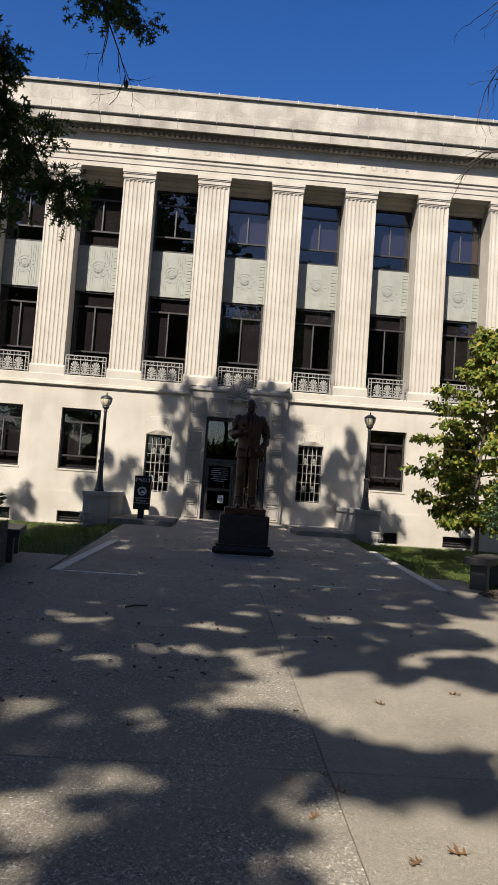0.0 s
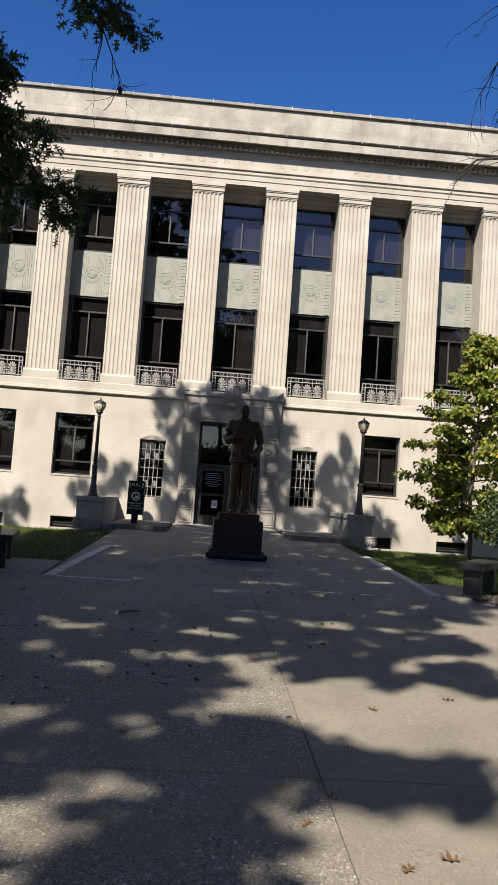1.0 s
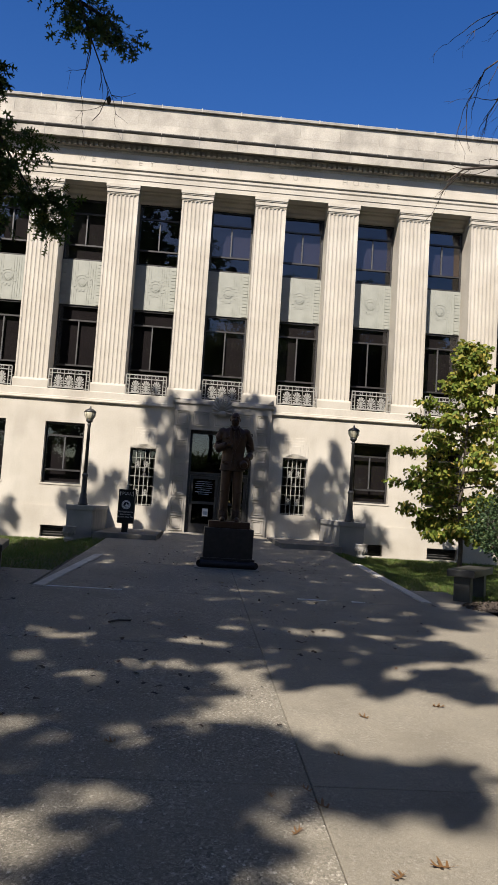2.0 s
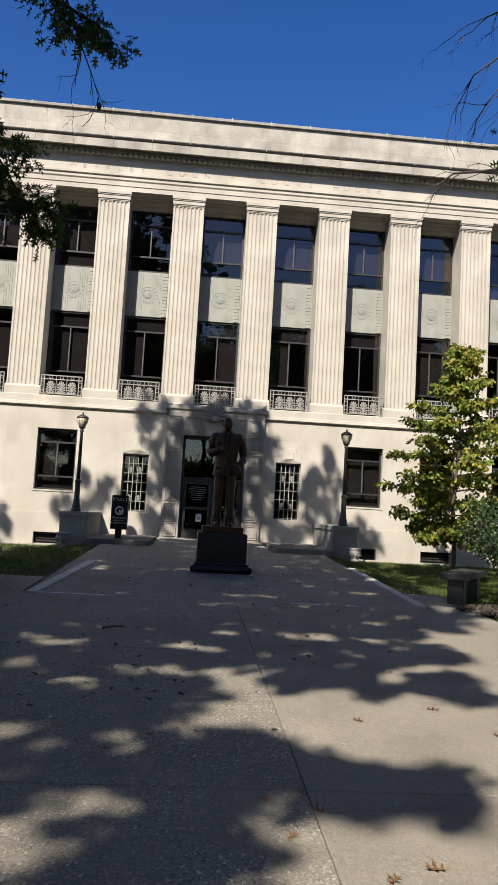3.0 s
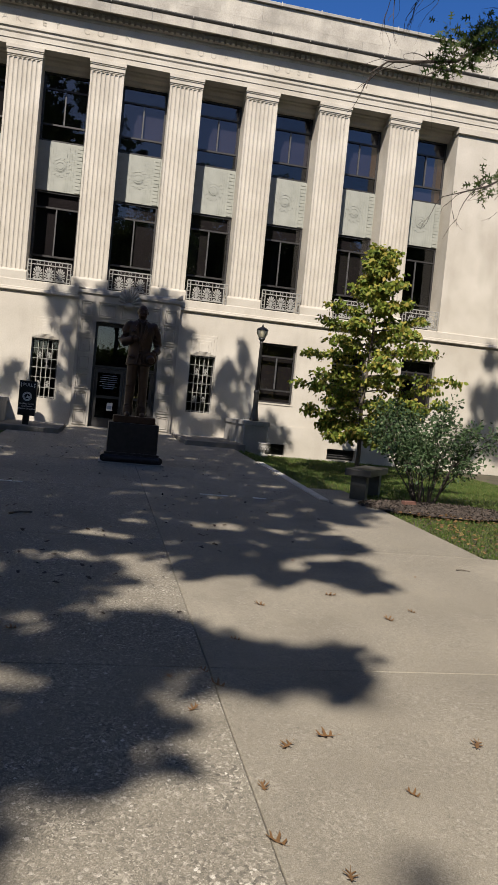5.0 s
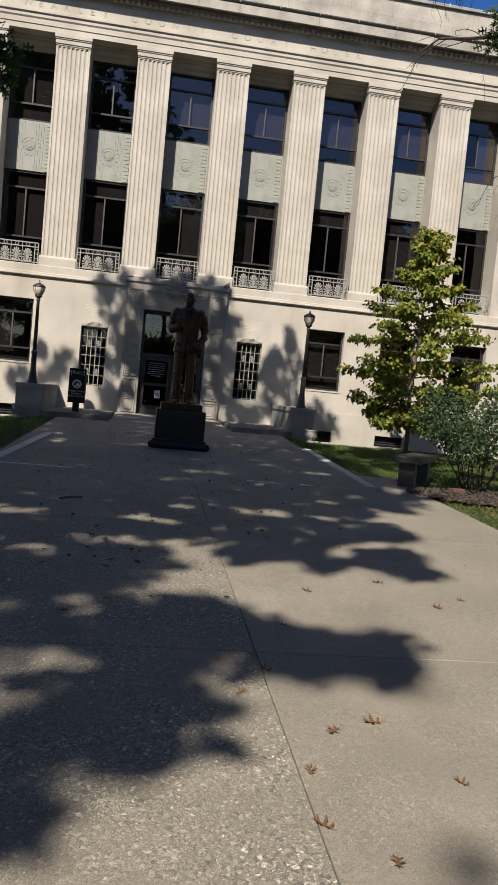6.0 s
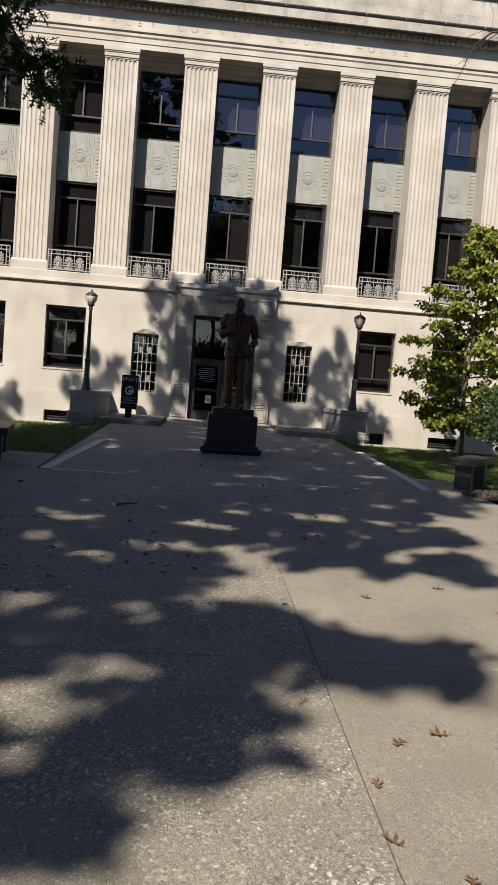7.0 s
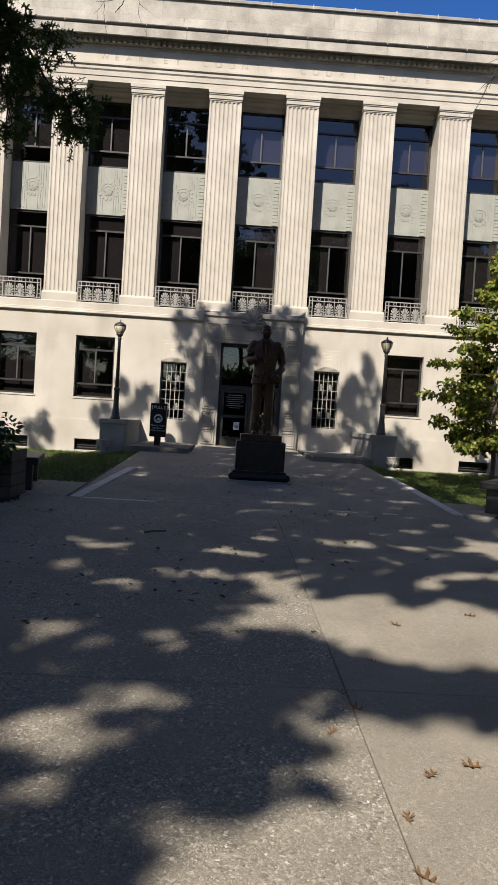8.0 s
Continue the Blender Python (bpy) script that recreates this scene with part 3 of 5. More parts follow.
for s in (-1, 1):
    x0, x1 = sorted((s * HALF, s * (HALF - 0.5)))
    part("side_wall", boxes((x0, x1, 0.75, 17.5, -0.6, 12.4)), LIME, house)
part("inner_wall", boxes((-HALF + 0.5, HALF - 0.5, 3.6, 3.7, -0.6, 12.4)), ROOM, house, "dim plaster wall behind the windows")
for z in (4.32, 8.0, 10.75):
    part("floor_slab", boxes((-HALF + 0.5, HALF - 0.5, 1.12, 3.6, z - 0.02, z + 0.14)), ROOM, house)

# bays: two tall windows, a cast panel between them and a little balcony rail
RY = 0.77                       # how far the windows stand back


def window_set(cx, z0, z1, w, y, bars, parent_thing, name="window", mull=None, depth=0.08):
    """A window in an opening: frame, glazing bars and panes. bars: heights of the cross bars; mull: the stretch with an upright bar."""
    bm = bmesh.new()
    f = 0.055
    box(bm, -w / 2, -w / 2 + f, y, y + depth, z0, z1)
    box(bm, w / 2 - f, w / 2, y, y + depth, z0, z1)
    box(bm, -w / 2 + f, w / 2 - f, y, y + depth, z1 - f, z1)
    box(bm, -w / 2 + f, w / 2 - f, y, y + depth, z0, z0 + f)
    win = part(name, bm, FRAME, parent_thing, "dark metal window with reflecting glass")
    win.matrix_basis = pose(cx, 0, 0)
    for b in bars:
        part("glazing_bar", boxes((-w / 2 + f, w / 2 - f, y - 0.012, y + depth - 0.02, b - 0.024, b + 0.024)), FRAME, win)
    if mull:
        part("mullion", boxes((-0.018, 0.018, y - 0.012, y + depth - 0.02, mull[0], mull[1])), MULLION, win, "grey metal mullion")
    lev = [z0 + f] + sorted(bars) + [z1 - f]
    for a, b in zip(lev, lev[1:]):
        halves = ((-w / 2 + f, 0), (0, w / 2 - f)) if mull and abs((a + b) / 2 - (mull[0] + mull[1]) / 2) < 0.1 else ((-w / 2 + f, w / 2 - f),)
        for p0, p1 in halves:
            tilt = random.uniform(-0.004, 0.004)
            bm = bmesh.new()
            vs = [bm.verts.new(c) for c in ((p0, y + 0.03 + tilt, a), (p1, y + 0.03 - tilt, a), (p1, y + 0.03, b), (p0, y + 0.03 + tilt, b))]
            bm.faces.new(vs)
            bmesh.ops.recalc_face_normals(bm, faces=bm.faces)
            part("pane", bm, GLASS, win)
    return win


def spandrel_mesh():
    bm = bmesh.new()
    box(bm, -0.64, 0.64, RY - 0.02, RY + 0.22, 7.19, 8.56)
    for s in (-1, 1):
        for i, x in enumerate((0.16, 0.23, 0.30, 0.37)):
            box(bm, s * x - 0.009, s * x + 0.009, RY - 0.029, RY - 0.018, 7.22 + (0.02 * i), 8.53)
        for i in range(13):                      # stepped keys down both edges
            z = 7.205 + i * 0.103
            box(bm, s * 0.52 - 0.07, s * 0.52 + 0.07, RY - 0.042, RY - 0.015, z + 0.006, z + 0.095)
    return bm


def medallion_mesh():
    bm = bmesh.new()
    c, y = 7.89, RY - 0.018
    for i in range(14):
        a = 2 * math.pi * i / 14
        x, z = 0.25 * math.cos(a), c + 0.25 * math.sin(a)
        plate(bm, [(x + 0.045 * math.cos(t), z + 0.045 * math.sin(t)) for t in [k * math.pi / 4 for k in range(8)]], y, 0.011)
    ring_plate(bm, 0, c, 0.235, 0.03, y - 0.002, 0.008, 22)
    ring_plate(bm, 0, c, 0.15, 0.025, y - 0.001, 0.009, 18)
    for i in range(9):
        a = math.pi * (1.0 + i / 8)
        x, z = 0.11 * math.cos(a), c + 0.11 * math.sin(a)
        plate(bm, [(x + 0.022 * math.cos(t), z + 0.022 * math.sin(t)) for t in [k * math.pi / 3 for k in range(6)]], y, 0.02)
    ring_plate(bm, 0, c, 0.07, 0.06, y - 0.001, 0.009, 12)
    return bm


def balcony_rail(cx):
    """A balcony rail: handrail frame, its posts, bars and castings as pieces."""
    w, y, z0, z1 = 0.575, -0.01, 4.53, 5.09
    r = part("balcony_rail", boxes((-w, w, y - 0.016, y + 0.016, z1 - 0.028, z1)), RAIL, house, "pale iron balcony rail with palmettes")
    r.matrix_basis = pose(cx, 0, 0)
    for z in (z0 + 0.02, z1 - 0.125):
        part("rail_bar", boxes((-w, w, y - 0.012, y + 0.012, z - 0.012, z + 0.012)), RAIL, r)
    for x in (-w, -w + 0.09, w - 0.09, w):
        part("rail_post", boxes((x - 0.012, x + 0.012, y - 0.011, y + 0.011, z0 - 0.025, z1 - 0.02)), RAIL, r)
    for x in (-0.15, 0.15):
        part("rail_post", boxes((x - 0.008, x + 0.008, y - 0.008, y + 0.008, z0, z1 - 0.02)), RAIL, r)
    for s in (-1, 1):
        for z in (4.65, 4.78, 4.90):
            part("rail_bar", boxes((min(s * w, s * (w - 0.09)), max(s * w, s * (w - 0.09)), y - 0.007, y + 0.007, z - 0.008, z + 0.008)), RAIL, r)
        part("stay", boxes((s * w - 0.01, s * w + 0.01, y, 0.3, z0 + 0.3, z0 + 0.32)), RAIL, r)
    return r


rail0 = None
pal0 = sp0 = None
for k in range(-4, 5):
    cx = BX + k * B
    rw = window_set(cx, 8.56, 10.47, 1.275, RY + 0.02, (10.02, 9.035), house, mull=(9.06, 9.99))
    lw = window_set(cx, 4.515, 7.19, 1.275, RY + 0.02, (6.72, 5.355), house, mull=(5.38, 6.69))
    if sp0 is None:
        sp0 = part("spandrel_panel", spandrel_mesh(), SPANDREL, house, "grey-green cast spandrel panel with stepped edges")
        me0 = part("medallion", medallion_mesh(), SPANDREL, sp0, "round cast rosette")
        sp0.matrix_basis = pose(cx, 0, 0)
        rail0 = balcony_rail(cx)
        bm = bmesh.new()
        palmette(bm, 0, 4.55, 0.15, 0.43, -0.015, 0.012, 11)
        pal0 = part("palmette", bm, RAIL, rail0, "cast iron palmette")
        bm = bmesh.new()
        ring_plate(bm, 0, 5.02, 0.052, 0.016, -0.006, 0.014, 14)
        rg0 = part("ring", bm, RAIL, rail0)
        pal0.matrix_basis = rg0.matrix_basis = pose(-0.3, 0, 0)
        for dx in (0.0, 0.3):
            again(pal0, rail0, pose(dx, 0, 0))
            again(rg0, rail0, pose(dx, 0, 0))
    else:
        o = again(sp0, house, pose(cx, 0, 0))
        again(me0, o)
        o = balcony_rail(cx)
        for dx in (-0.3, 0.0, 0.3):
            again(pal0, o, pose(dx, 0, 0))
            again(rg0, o, pose(dx, 0, 0))
    part("lintel", strip_x(bmesh.new(), [(0.34, 10.72), (0.36, 10.68), (0.42, 10.66), (0.44, 10.61), (0.60, 10.57), (0.62, 10.50), (0.66, 10.47), (0.98, 10.47), (0.98, 10.72)], cx - 0.64, cx + 0.64), LIME, house, "moulded lintel over the window")
    part("blind", boxes((cx - 0.60, cx + 0.60, RY + 0.115, RY + 0.125, 4.57, 7.12)), SHADE_CLOTH, house, "lowered brown-grey blind")
    if k < 0:
        part("blind", boxes((cx - 0.60, cx + 0.60, RY + 0.115, RY + 0.125, 8.62, 10.42)), SHADE_CLOTH, house, "lowered brown-grey blind")
    if k >= 0:
        part("blind", boxes((cx - 0.60, cx + 0.60, RY + 0.115, RY + 0.125, 8.62, 10.42)), BLIND, house, "drawn blind, tinted mauve-grey for the sky reflected in the glass")
    if k == 4 or k == 3:
        part("curtain", boxes((cx + 0.42, cx + 0.60, RY + 0.085, RY + 0.10, 8.62, 10.0)), CURTAIN, house, "tan curtain at the window edge")

# ground floor windows, vents and stepped panels
for s in (-1, 1):
    for wx in WX:
        c = s * wx + (0.03 if s > 0 else 0.0)
        window_set(c, 1.81, 3.56, 1.11, 0.17, (3.18, 2.20), house, mull=(2.23, 3.15))
        part("blind", boxes((c - 0.52, c + 0.52, 0.36, 0.37, 1.87, 3.5)), SHADE_CLOTH, house, "lowered brown-grey blind")
        part("window_sill", boxes((c - 0.58, c + 0.58, -0.02, 0.2, 1.77, 1.815)), LIME, house)
        bm = bmesh.new()
        for z in (0.36, 0.43, 0.5, 0.57):
            strip_x(bm, [(0.10, z), (0.16, z + 0.05), (0.17, z + 0.045), (0.11, z - 0.005)], c - 0.45, c + 0.45)
        box(bm, c - 0.45, c + 0.45, 0.2, 0.22, 0.3, 0.62)
        part("basement_vent", bm, IRON, house, "dark louvred basement vent")
    c = s * 2.2 + 0.03
    for i, (w, z0, z1, y) in enumerate(((0.37, 2.99, 3.56, -0.014), (0.29, 3.02, 3.48, -0.028), (0.21, 3.05, 3.40, -0.042), (0.13, 3.08, 3.32, -0.056))):
        part("stepped_panel", boxes((c - w, c + w, y, 0.01, z0, z1, 0.004)), LIME, house)
    g = part("iron_grille", boxes(*[(c + x - 0.009, c + x + 0.009, 0.10, 0.125, 1.33, 2.97) for x in (-0.355, -0.19, -0.065, 0.065, 0.19, 0.355)]), RAIL, house, "pale iron grille over a narrow window")
    for z in (1.36, 1.62, 1.9, 2.17, 2.42, 2.7, 2.94):
        part("cross_bar", boxes((c - 0.37, c + 0.37, 0.105, 0.12, z - 0.007, z + 0.007)), RAIL, g)
    for x in (-0.128, 0.128):
        for z in (1.64, 2.44):
            bm = bmesh.new()
            palmette(bm, c + x, z, 0.055, 0.2, 0.112, 0.008)
            part("palmette", bm, RAIL, g)
    window_set(c, 1.33, 2.97, 0.74, 0.2, (2.17,), house)
    for i in range(7):
        random.seed(31 + i + s)
        x, z = c + random.uniform(-0.24, 0.2), 1.6 + 0.18 * i
        part("notice", boxes((x, x + 0.10, 0.24, 0.243, z, z + 0.12)), PETAL, house, "paper notice behind the glass")

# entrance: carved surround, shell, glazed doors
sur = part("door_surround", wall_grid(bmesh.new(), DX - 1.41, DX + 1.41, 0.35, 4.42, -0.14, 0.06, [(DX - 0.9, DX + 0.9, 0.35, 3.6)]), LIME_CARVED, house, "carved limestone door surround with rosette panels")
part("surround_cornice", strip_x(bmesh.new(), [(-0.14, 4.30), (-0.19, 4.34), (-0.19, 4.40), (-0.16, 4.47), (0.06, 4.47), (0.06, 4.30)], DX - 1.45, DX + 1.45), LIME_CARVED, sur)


def frame_panel(cx, cz, hw, hh, flower=True):
    """A doubly moulded panel frame, with a flower in it."""
    bm = bmesh.new()
    y = -0.14
    last = None
    for d, t in ((0.0, -0.004), (0.0, 0.03), (0.024, 0.03), (0.03, 0.004), (0.055, 0.004), (0.06, 0.02), (0.078, 0.02), (0.084, -0.004)):
        loop = [bm.verts.new((cx + u * (hw - d), y - t, cz + v * (hh - d))) for u, v in ((-1, -1), (1, -1), (1, 1), (-1, 1))]
        if last:
            for i in range(4):
                bm.faces.new((last[i], last[(i + 1) % 4], loop[(i + 1) % 4], loop[i]))
        last = loop
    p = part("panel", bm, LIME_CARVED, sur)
    if flower:
        bm = bmesh.new()
        for i in range(8):
            t = 2 * math.pi * i / 8
            x, z = cx + 0.058 * math.cos(t), cz + 0.058 * math.sin(t)
            plate(bm, [(x + 0.028 * math.cos(q), z + 0.028 * math.sin(q)) for q in [k * math.pi / 3 for k in range(6)]], y + 0.004, 0.026)
        ring_plate(bm, cx, cz, 0.03, 0.028, y + 0.002, 0.036, 8)
        part("rosette", bm, LIME_CARVED, p)


for s in (-1, 1):
    for i in range(7):
        frame_panel(DX + s * 1.155, 0.92 + 0.5 * i, 0.19, 0.22, i not in (0, 6))
for x in (-0.62, 0.62):
    frame_panel(DX + x, 3.92, 0.26, 0.22)
frame_panel(DX, 3.92, 0.26, 0.22, False)
SC = 4.16                      # the spring of the crest
bm = plate(bmesh.new(), [(DX - 0.04 + 0.30 * math.sin(t), SC + 0.06 + 0.44 * math.cos(t)) for t in [radians(-112 + 16 * k) for k in range(15)]], -0.08, 0.12)
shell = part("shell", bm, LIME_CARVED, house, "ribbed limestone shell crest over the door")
n = 13
for i in range(n):
    a = radians(-106 + 212 * i / (n - 1))
    x, z = 0.285 * math.sin(a), 0.06 + 0.43 * math.cos(a)
    path = [(DX - 0.04 + u * x, y, SC - 0.02 * (1 - u) + u * z) for u, y in ((0.12, -0.215), (0.5, -0.235), (0.85, -0.225), (1.0, -0.195))]
    part("shell_rib", tube(bmesh.new(), path, (0.010, 0.024, 0.036, 0.026), 8), LIME_CARVED, shell, flat=False)
part("shell_foot", turned(bmesh.new(), [(0.02, 4.0), (0.12, 4.03), (0.17, 4.10), (0.13, 4.17), (0.03, 4.2)], DX - 0.04, -0.17, 14, 0.6), LIME_CARVED, shell, flat=False)
for s in (-1, 1):
    bm = bmesh.new()
    plate(bm, [(DX + s * 1.44, 4.46), (DX + s * 1.44, 4.60), (DX + s * 1.38, 4.56), (DX + s * 1.28, 4.48), (DX + s * 1.26, 4.46)], -0.15, 0.06)
    part("corner_ear", bm, LIME_CARVED, sur)
bm = bmesh.new()
for x0, x1 in ((-0.9, -0.83), (0.83, 0.9)):
    box(bm, DX + x0, DX + x1, 0.05, 0.2, 0.55, 3.6)
box(bm, DX - 0.83, DX + 0.83, 0.05, 0.2, 3.5, 3.6)
box(bm, DX - 0.83, DX + 0.83, 0.07, 0.18, 2.32, 2.40)
dfr = part("door_frame", bm, FRAME, house, "dark bronze entrance frame with a tall transom light")
part("pane", boxes((DX - 0.83, DX + 0.83, 0.12, 0.126, 2.40, 3.5)), GLASS, dfr)
for s in (-1, 1):
    a, b = sorted((DX + s * 0.01, DX + s * 0.82))
    bm = bmesh.new()
    box(bm, a, a + 0.09, 0.09, 0.14, 0.66, 2.31)
    box(bm, b - 0.09, b, 0.09, 0.14, 0.66, 2.31)
    box(bm, a + 0.09, b - 0.09, 0.09, 0.14, 2.2, 2.31)
    box(bm, a + 0.09, b - 0.09, 0.09, 0.14, 0.66, 0.92)
    box(bm, a + 0.09, b - 0.09, 0.09, 0.14, 1.48, 1.56)
    door = part("door", bm, FRAME, house, "dark metal glazed entrance door")
    part("pane", boxes((a + 0.09, b - 0.09, 0.112, 0.118, 0.92, 1.48), (a + 0.09, b - 0.09, 0.112, 0.118, 1.56, 2.2)), GLASS, door)
    hx = a + 0.06 if s > 0 else b - 0.06
    part("handle", tube(bmesh.new(), [(hx, 0.085, 1.3), (hx, 0.03, 1.32), (hx, 0.03, 1.68), (hx, 0.085, 1.7)], 0.013), MULLION, door, "brushed metal pull handle")
    if s < 0:
        bm = bmesh.new()
        for i, w in enumerate((0.42, 0.5, 0.46, 0.5, 0.36, 0.48, 0.3)):
            c = (a + b) / 2
            box(bm, c - w / 2, c + w / 2, 0.106, 0.11, 2.12 - i * 0.06, 2.136 - i * 0.06)
        part("door_lettering", bm, BLUE_GREY, door, "lines of pale lettering on the glass")
        part("notice", boxes(((a + b) / 2 - 0.0, (a + b) / 2 + 0.16, 0.104, 0.108, 1.14, 1.36)), WHITE, door, "white paper notice")
        part("notice_print", boxes(((a + b) / 2 + 0.02, (a + b) / 2 + 0.14, 0.100, 0.103, 1.18, 1.28)), BLUE_GREY, door)
part("threshold", boxes((DX - 0.95, DX + 0.95, -0.1, 0.3, 0.5, 0.655)), PLINTH, house)


# ---- things before the entrance ----
def cheek_block(x, label):
    z = ground_z(x, 18.4)
    t = thing("stone_pedestal", x, 18.4, z - 0.02, label, "pedestal", "lamp pedestals")
    h = 1.27 - z
    part("block", boxes((-0.31, 0.31, 0.0, F - 18.41, -0.15, h - 0.1, 0.012)), PLINTH, t)
    part("cap", boxes((-0.335, 0.335, -0.025, F - 18.41, h - 0.1, h + 0.02, 0.012)), PLINTH, t)
    return t


cheek_block(-3.36, "long grey stone cheek block carrying a lamp by the entrance")
cheek_block(3.36, "long grey stone cheek block with pale water streaks")


def street_lamp(x):
    t = thing("street_lamp", x, 18.78, 1.27, "black cast-iron lamp post with a frosted acorn globe", "lamp post", "entrance lamps")
    part("base", turned(bmesh.new(), [(0.125, 0.0), (0.125, 0.05), (0.105, 0.08), (0.10, 0.16), (0.085, 0.2), (0.085, 0.26), (0.07, 0.32), (0.062, 0.7), (0.075, 0.72), (0.08, 0.75), (0.07, 0.78), (0.05, 0.8)], n=16), IRON, t, flat=False)
    part("post", turned(bmesh.new(), [(0.05, 0.78), (0.036, 1.98), (0.05, 2.0), (0.05, 2.03), (0.036, 2.05)], n=14), IRON, t, flat=False)
    part("holder", turned(bmesh.new(), [(0.036, 2.03), (0.05, 2.07), (0.085, 2.10), (0.09, 2.13), (0.06, 2.135)], n=16), IRON, t, flat=False)
    part("globe", turned(bmesh.new(), [(0.07, 2.13), (0.10, 2.17), (0.13, 2.24), (0.14, 2.31), (0.135, 2.33)], n=20), LAMP_GLASS, t, "frosted amber glass globe", flat=False)
    part("lid", turned(bmesh.new(), [(0.15, 2.325), (0.15, 2.345), (0.13, 2.37), (0.085, 2.40), (0.04, 2.42), (0.02, 2.43), (0.022, 2.45), (0.008, 2.49)], n=20), IRON, t, flat=False)
    bm = bmesh.new()
    for i in range(6):
        a = 2 * math.pi * i / 6
        c, s = math.cos(a), math.sin(a)
        tube(bm, [(r * c, r * s, z) for r, z in ((0.074, 2.13), (0.134, 2.24), (0.145, 2.33))], 0.005, 5)
    part("cage", bm, IRON, t)
    return t


street_lamp(-3.36)
street_lamp(3.36)


def urn(x):
    z = ground_z(x, 18.05)
    t = thing("stone_urn", x, 18.06, z + 0.02, "small carved grey stone urn at the foot of a pedestal", "urn", "urns by the entrance")
    part("bowl", turned(bmesh.new(), [(0.10, 0.0), (0.12, 0.0), (0.12, 0.04), (0.08, 0.06), (0.10, 0.10), (0.145, 0.18), (0.15, 0.24), (0.135, 0.27), (0.16, 0.30), (0.165, 0.33), (0.13, 0.33), (0.12, 0.27), (0.02, 0.26)], n=18), COPING, t, flat=False)
    bm = bmesh.new()
    for i in range(12):
        a = 2 * math.pi * i / 12
        tube(bm, [(r * math.cos(a), r * math.sin(a), q) for r, q in ((0.105, 0.10), (0.148, 0.17), (0.152, 0.235))], (0.01, 0.022, 0.016), 6)
    part("carving", bm, COPING, t)


urn(-3.52)
urn(3.54)

# statue on its granite block
sx, sy = 0.05, 13.38
gz = ground_z(sx, 12.9)
pd = thing("statue_pedestal", sx, sy, gz, "polished black granite pedestal with a stepped base", "pedestal")
bm = boxes((-0.47, 0.47, -0.44, 0.44, 0.02, 0.19, 0.008))
for a, b in (((-0.47, -0.44), (0.47, -0.44)), ((-0.47, 0.44), (0.47, 0.44)), ((-0.47, -0.44), (-0.47, 0.44)), ((0.47, -0.44), (0.47, 0.44))):
    tube(bm, [(*a, 0.085), (*b, 0.085)], 0.066, 14)          # rolled edge
part("base", bm, GRANITE, pd, "black granite base with a rolled edge")
part("footing", boxes((-0.56, 0.56, -0.53, 0.53, -0.06, 0.022, 0.006)), PLINTH, pd, "grey concrete footing")
part("block", boxes((-0.43, 0.43, -0.4, 0.4, 0.115, 0.70, 0.01)), GRANITE, pd)
part("plinth", boxes((-0.36, 0.36, -0.33, 0.33, 0.70, 0.82, 0.012)), BRONZE_BASE, pd, "brown bronze plinth")


def ball(bm, c, r, n=16):
    m = Matrix.Translation(c) @ Matrix.Diagonal((*r, 1))
    bmesh.ops.create_uvsphere(bm, u_segments=n, v_segments=n // 2 + 2, radius=1.0, matrix=m)


def lathe_rows(bm, rows, n=32, fold=0.0, k=7):
    """A body through (z, half width, half depth, forward shift) rows, with soft upright folds."""
    rings = []
    for z, a, b, f in rows:
        ring = []
        for i in range(n):
            t = 2 * math.pi * i / n
            w = 1 + fold * math.sin(k * t + 4 * z)
            c, q = math.cos(t), math.sin(t)
            ring.append(bm.verts.new((a * w * math.copysign(abs(c) ** 0.85, c), f + b * w * math.copysign(abs(q) ** 0.85, q), z)))
        rings.append(ring)
    for p, q in zip(rings, rings[1:]):
        for i in range(n):
            bm.faces.new((p[i], p[(i + 1) % n], q[(i + 1) % n], q[i]))
    bm.faces.new(rings[0][::-1])
    bm.faces.new(rings[-1])


